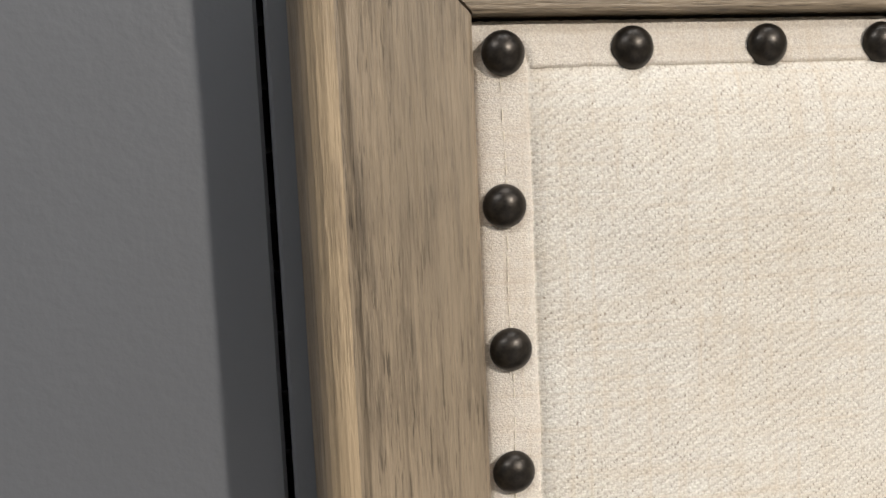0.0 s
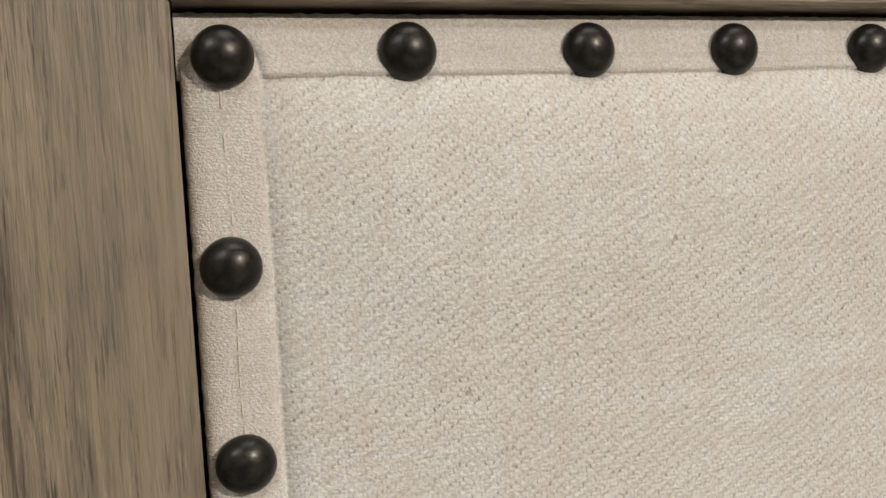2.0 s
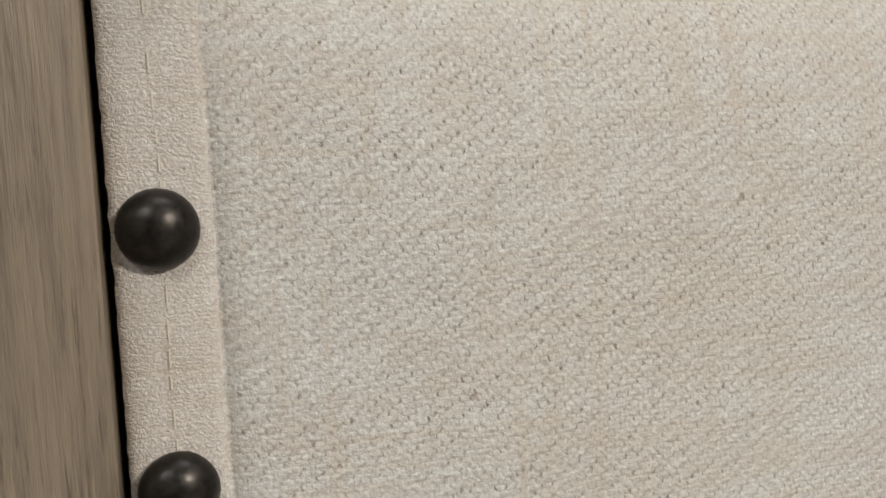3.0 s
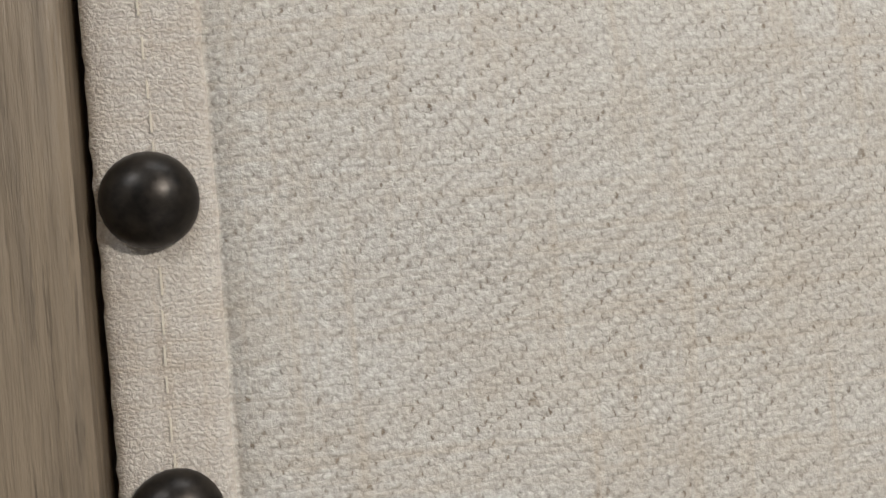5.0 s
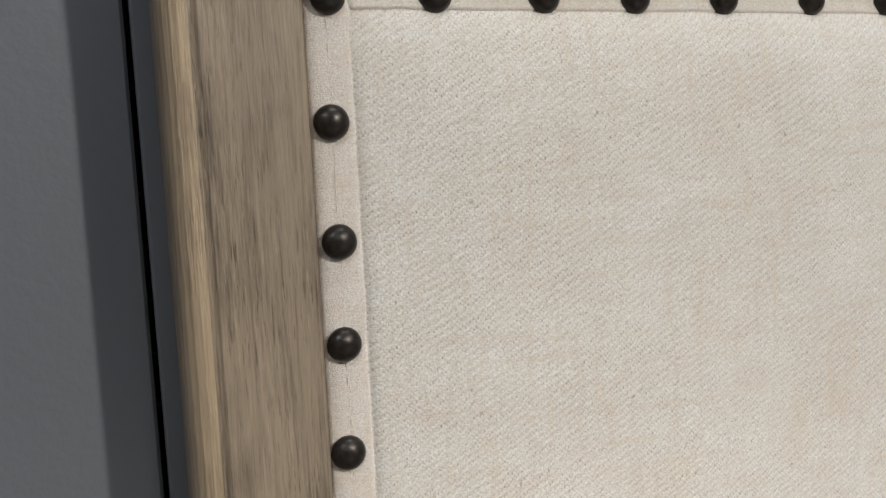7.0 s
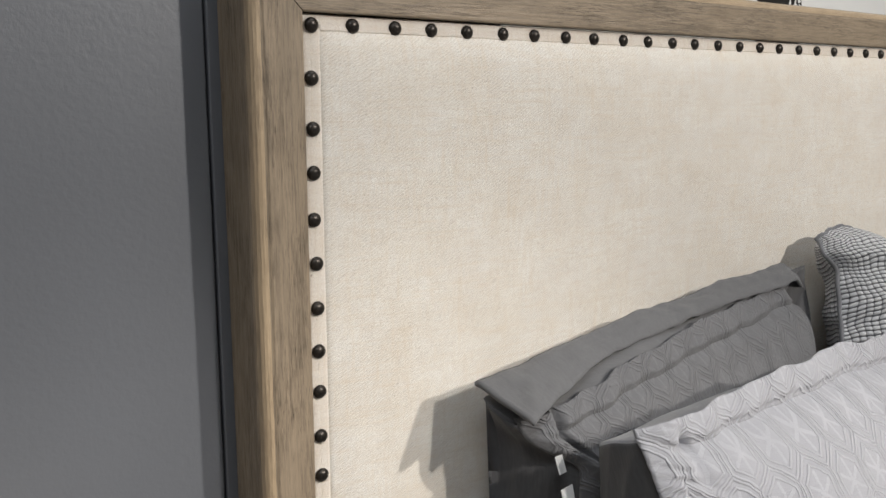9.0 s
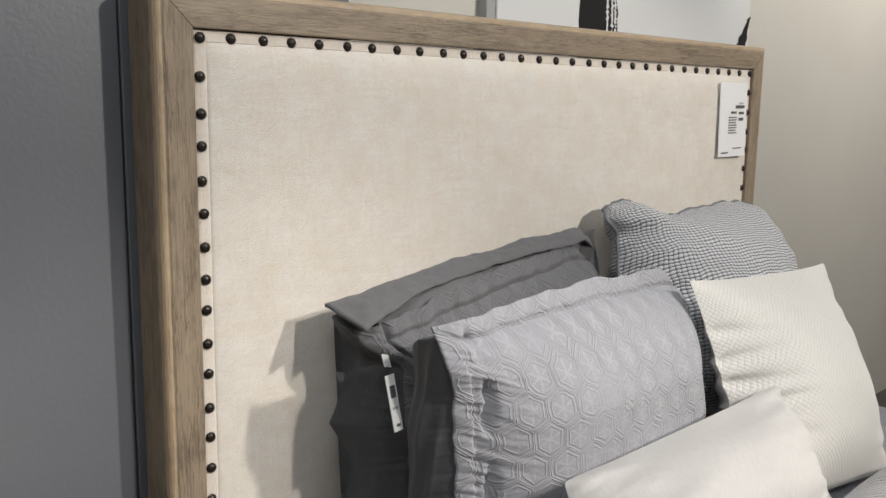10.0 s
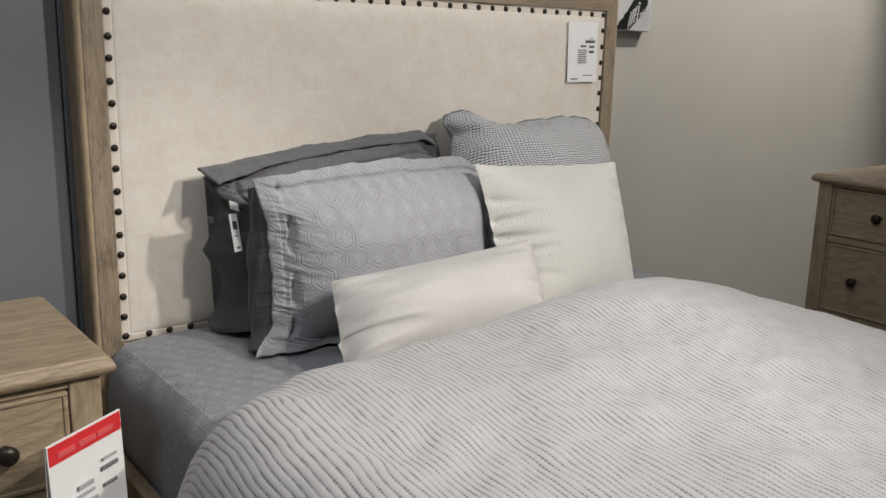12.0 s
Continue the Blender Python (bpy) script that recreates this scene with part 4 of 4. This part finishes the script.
def gathered(a, b):
    """Folds that run in from the short end of the lumbar cover."""
    end = max(0.0, 1 - a / 0.36) * min(1.0, a / 0.02)
    fold = math.exp(-((b - 0.34 + 0.10 * a) / 0.040) ** 2) * 0.034 + math.exp(-((b - 0.68 - 0.2 * a) / 0.05) ** 2) * 0.012
    return Vector((0.0, fold * end + 0.004 * end * noise.noise(Vector((a * 9, b * 16, 3))), 0.0))


cushion("square_pillow", "white quilted square throw pillow", ((0.706, -0.325, 1.024), (1.138, -0.356, 1.008), (0.699, -0.485, 0.670), (1.045, -0.545, 0.670)),
        white_quilt, plain_white, plain_white, (0.50, 0.46), 64, 0, 0.0005, 70, 11, (0.62, 0.7), (0.0, 0.0), 0.3, 0.88, 0.005, shape=side_folds, ear=0.004)
cushion("lumbar_pillow", "off-white linen lumbar pillow", ((0.262, -0.425, 0.840), (0.757, -0.460, 0.874), (0.215, -0.560, 0.680), (0.715, -0.590, 0.680)),
        plain_white, plain_white, plain_white, (0.56, 0.27), 72, 0, 0.0005, 70, 13, (1.0, 0.8), (0.0, 0.0), 0.2, 0.82, 0.010, shape=gathered, ear=-0.003)

# tags on the dark sham
care = tagged(part("care_label", box(0, 0.034, -0.0008, 0.0008, -0.018, 0), paper), "small folded cream care label on the sham", "label")
care.matrix_basis = pose(0.172, -0.172, 0.966, -20, 18, 35)
hang = thing("hang_tag", "white hang tag with a bar code on the dark sham", "price tag")
_m = pose(0.163, -0.212, 0.866, -14, 1, 12)
tilt_card("card", 0.019, 0.078, _m, paper, hang)
for i in range(9):
    tilt_card("bar_line", 0.0007 if i % 3 else 0.0012, 0.017, _m @ pose(0.0045 + 0.0013 * i, -0.0012, 0.046), ink, hang, 0.0006)
tilt_card("print", 0.011, 0.004, _m @ pose(0.004, -0.0012, 0.030), faint_ink, hang, 0.0006)
tilt_card("print", 0.008, 0.004, _m @ pose(0.006, -0.0012, 0.006), ink, hang, 0.0006)


# ---- drawer furniture ----
def moulded_top(x0, x1, y0, y1, z, thick):
    """A table top with a stepped, rounded edge."""
    bm = bmesh.new()
    rows = []
    for inset, h in ((0.012, -thick), (0.004, -thick + 0.004), (0.0, -thick + 0.010), (0.0, -thick + 0.016), (0.004, -0.006), (0.010, -0.0035), (0.012, -0.0005), (0.016, 0.0)):
        rows.append([bm.verts.new((x, y, z + h)) for x, y in ((x0 + inset, y0 + inset), (x1 - inset, y0 + inset), (x1 - inset, y1 - inset), (x0 + inset, y1 - inset))])
    for a, b in zip(rows, rows[1:]):
        for i in range(4):
            bm.faces.new((a[i], a[(i + 1) % 4], b[(i + 1) % 4], b[i]))
    bm.faces.new(rows[0]), bm.faces.new(rows[-1])
    bmesh.ops.recalc_face_normals(bm, faces=bm.faces)
    bmesh.ops.bevel(bm, geom=[e for e in bm.edges], offset=0.0008, segments=1, affect="EDGES")
    return bm


KNOB = [(0.0, 0.010), (-0.004, 0.010), (-0.008, 0.0075), (-0.014, 0.0085), (-0.018, 0.0150), (-0.024, 0.0165), (-0.029, 0.0130), (-0.031, 0.006)]


def drawer_unit(name, label, category, w, d, h, rows, m, woods, thick=0.032, knob_fit=1.0):
    """A chest of drawers with its front in the plane y = 0, looking along -y, and x from 0 to w."""
    up, along, deep = woods
    top = thing(name, label, category)
    o = 0.020
    post = 0.050
    part("top", moulded_top(0, w, -o, d, h, thick), along, top)
    hb = h - thick
    for x in (o, w - o - post):
        part("post", box(x, x + post, 0, post, 0, hb, 0.003), up, top)
        part("post", box(x, x + post, d - post - 0.01, d - 0.01, 0, hb, 0.003), up, top)
    part("side_panel", box(o + 0.008, o + 0.024, post, d - post - 0.01, 0.10, hb), up, top)
    part("side_panel", box(w - o - 0.024, w - o - 0.008, post, d - post - 0.01, 0.10, hb), up, top)
    part("back_panel", box(o + post, w - o - post, d - 0.024, d - 0.012, 0.10, hb), along, top)
    x0, x1 = o + post, w - o - post
    z = hb
    for i, (gap, height) in enumerate(rows):
        part("rail", box(x0, x1, 0.004, 0.03, z - gap, z, 0.0015), along, top)
        z -= gap
        dr = part("drawer", box(x0 + 0.003, x1 - 0.003, 0.003, 0.30, z - height + 0.003, z - 0.003, 0.003), along, top)
        # a bead round the drawer front
        bead = bmesh.new()
        b = 0.008
        for q in ((x0 + 0.003, x1 - 0.003, z - 0.003 - b, z - 0.003), (x0 + 0.003, x1 - 0.003, z - height + 0.003, z - height + 0.003 + b),
                  (x0 + 0.003, x0 + 0.003 + b, z - height + 0.003 + b, z - 0.003 - b), (x1 - 0.003 - b, x1 - 0.003, z - height + 0.003 + b, z - 0.003 - b)):
            box(q[0], q[1], -0.001, 0.006, q[2], q[3], 0.002, bm=bead)
        part("bead", bead, along, dr)
        for kx in ((x0 + (0.166, 0.110, 0.110)[i], x1 - (0.166, 0.110, 0.110)[i]) if w > 0.65 else (x0 + 0.101, x1 - 0.101)):
            part("knob", lathe([(a * knob_fit, r * knob_fit) for a, r in KNOB], 24, "y", (kx, 0.003, z - height / 2)), bronze, dr, "dark bronze knob", smooth=True)
        z -= height
    part("rail", box(x0, x1, 0.004, 0.03, z - 0.03, z, 0.0015), along, top)
    top.matrix_basis = m
    return top


drawer_unit("nightstand", "pale oak nightstand with drawers beside the bed", "nightstand", 0.56, 0.425, 0.78,
            ((0.016, 0.165), (0.016, 0.165), (0.016, 0.165)), pose(-0.72, -0.437, 0), (pale_up, pale_along, pale_deep))
drawer_unit("chest_of_drawers", "grey oak chest of drawers along the side wall", "chest of drawers", 1.20, 0.48, 0.90,
            ((0.010, 0.165), (0.022, 0.240), (0.022, 0.240)), pose(2.255, -0.275, 0, 0, 0, -90), (chest_up, chest_along, chest_deep), 0.030)

# sign on a slim stand
sign = thing("price_sign", "white folded price sign with a red band on a slim stand", "price sign")
ang = math.degrees(math.atan2(0.080, 0.129))
_m = pose(-0.306, -0.600, 0.4925, 0, 0, ang)
tilt_card("front_sheet", 0.152, 0.221, _m @ pose(0, -0.006, 0, -2), paper, sign)
tilt_card("back_sheet", 0.152, 0.221, _m @ pose(0, 0.0115, 0, 2), paper, sign)
part("fold", box(0, 0.152, 0.0005, 0.0042, 0.2200, 0.2212), paper, sign).matrix_basis = _m
tilt_card("red_band", 0.148, 0.029, _m @ pose(0.002, -0.0003, 0.190, -2), red_print, sign, 0.002)
grey_ink = material("grey_print", (0.16, 0.16, 0.17), 0.6)
pink_print = material("pale_pink_print", (0.66, 0.10, 0.11), 0.5)
for x in (0.018, 0.060, 0.098):
    tilt_card("print", 0.034, 0.009, _m @ pose(x, -0.0008, 0.197, -2), pink_print, sign, 0.0030)
for x, z, w, h, mt in ((0.100, 0.158, 0.030, 0.004, faint_ink), (0.098, 0.142, 0.034, 0.006, grey_ink), (0.100, 0.114, 0.028, 0.005, grey_ink), (0.048, 0.132, 0.030, 0.007, faint_ink),
                       (0.030, 0.120, 0.050, 0.004, faint_ink), (0.030, 0.085, 0.056, 0.024, faint_ink)):
    tilt_card("print", w, h, _m @ pose(x, -0.0066 + 0.0006 * 0, z, -2), mt, sign, 0.003)
part("stand_pole", lathe([(0.0, 0.006), (0.5, 0.006)], 16), black_metal, sign).matrix_basis = _m @ pose(0.10, 0.001, -0.4925, 90)
part("stand_foot", lathe([(0.0, 0.09), (0.008, 0.09), (0.012, 0.07)], 28), black_metal, sign).matrix_basis = _m @ pose(0.10, 0.001, -0.4925, 90)

# ---- pictures on the back wall ----
art = thing("canvas_picture", "white canvas with bold black brush strokes on the wall", "picture")
part("canvas", box(0.945, 2.112, BACK - 0.035, BACK - 0.001, 1.362, 2.30, 0.003), canvas_white, art)
part("edge_strip", box(0.915, 0.944, BACK - 0.030, BACK - 0.001, 1.362, 2.30, 0.002), canvas_edge, art)


def stroke(rows, seed):
    """A dry brush stroke: rows are (x, z, half width)."""
    bm = bmesh.new()
    vs = []
    n = 26
    for i in range(n + 1):
        f = i / n * (len(rows) - 1)
        k = min(int(f), len(rows) - 2)
        x, z, w = (a + (b - a) * (f - k) for a, b in zip(rows[k], rows[k + 1]))
        j1, j2 = 0.012 * noise.noise(Vector((i * 0.9, seed, 0))), 0.012 * noise.noise(Vector((i * 0.9, seed, 9)))
        vs.append((bm.verts.new((x - w + j1, 0, z)), bm.verts.new((x + w + j2, 0, z))))
    for (a, b), (c, d) in zip(vs, vs[1:]):
        bm.faces.new((a, b, d, c))
    return bm


for rows, seed in ((((1.335, 1.364, 0.085), (1.325, 1.55, 0.080), (1.31, 2.0, 0.06)), 1), (((1.955, 1.366, 0.04), (2.035, 1.44, 0.05), (2.09, 1.56, 0.012), (2.11, 1.60, 0.004)), 2)):
    part("brush_stroke", stroke(rows, seed), black_paint, art, "dry black brush stroke").matrix_basis = pose(0, BACK - 0.0365, 0)
for i in range(9):
    ob = part("brush_streak", stroke(((1.985 + 0.014 * i, 1.368 + 0.012 * (i % 3), 0.003), (2.0 + 0.014 * i, 1.43 + 0.012 * (i % 4), 0.004)), 20 + i), canvas_white, art)
    ob.matrix_basis = pose(0, BACK - 0.0378, 0)
for i, x in enumerate((1.365, 1.385, 1.398)):
    ob = part("brush_streak", stroke(((x, 1.46 + 0.02 * i, 0.003), (x - 0.008, 1.62, 0.005)), 40 + i), canvas_white, art)
    ob.matrix_basis = pose(0, BACK - 0.0378, 0)

# ceiling panels that carry the lamps
for x, y, _power in PANELS:
    lamp_thing = thing("ceiling_light", "white recessed ceiling light panel", "ceiling light", "ceiling lights")
    part("frame", box(x - 0.62, x + 0.62, y - 0.32, y + 0.32, 3.372, CEIL - 0.001, 0.003), ceiling_paint, lamp_thing)
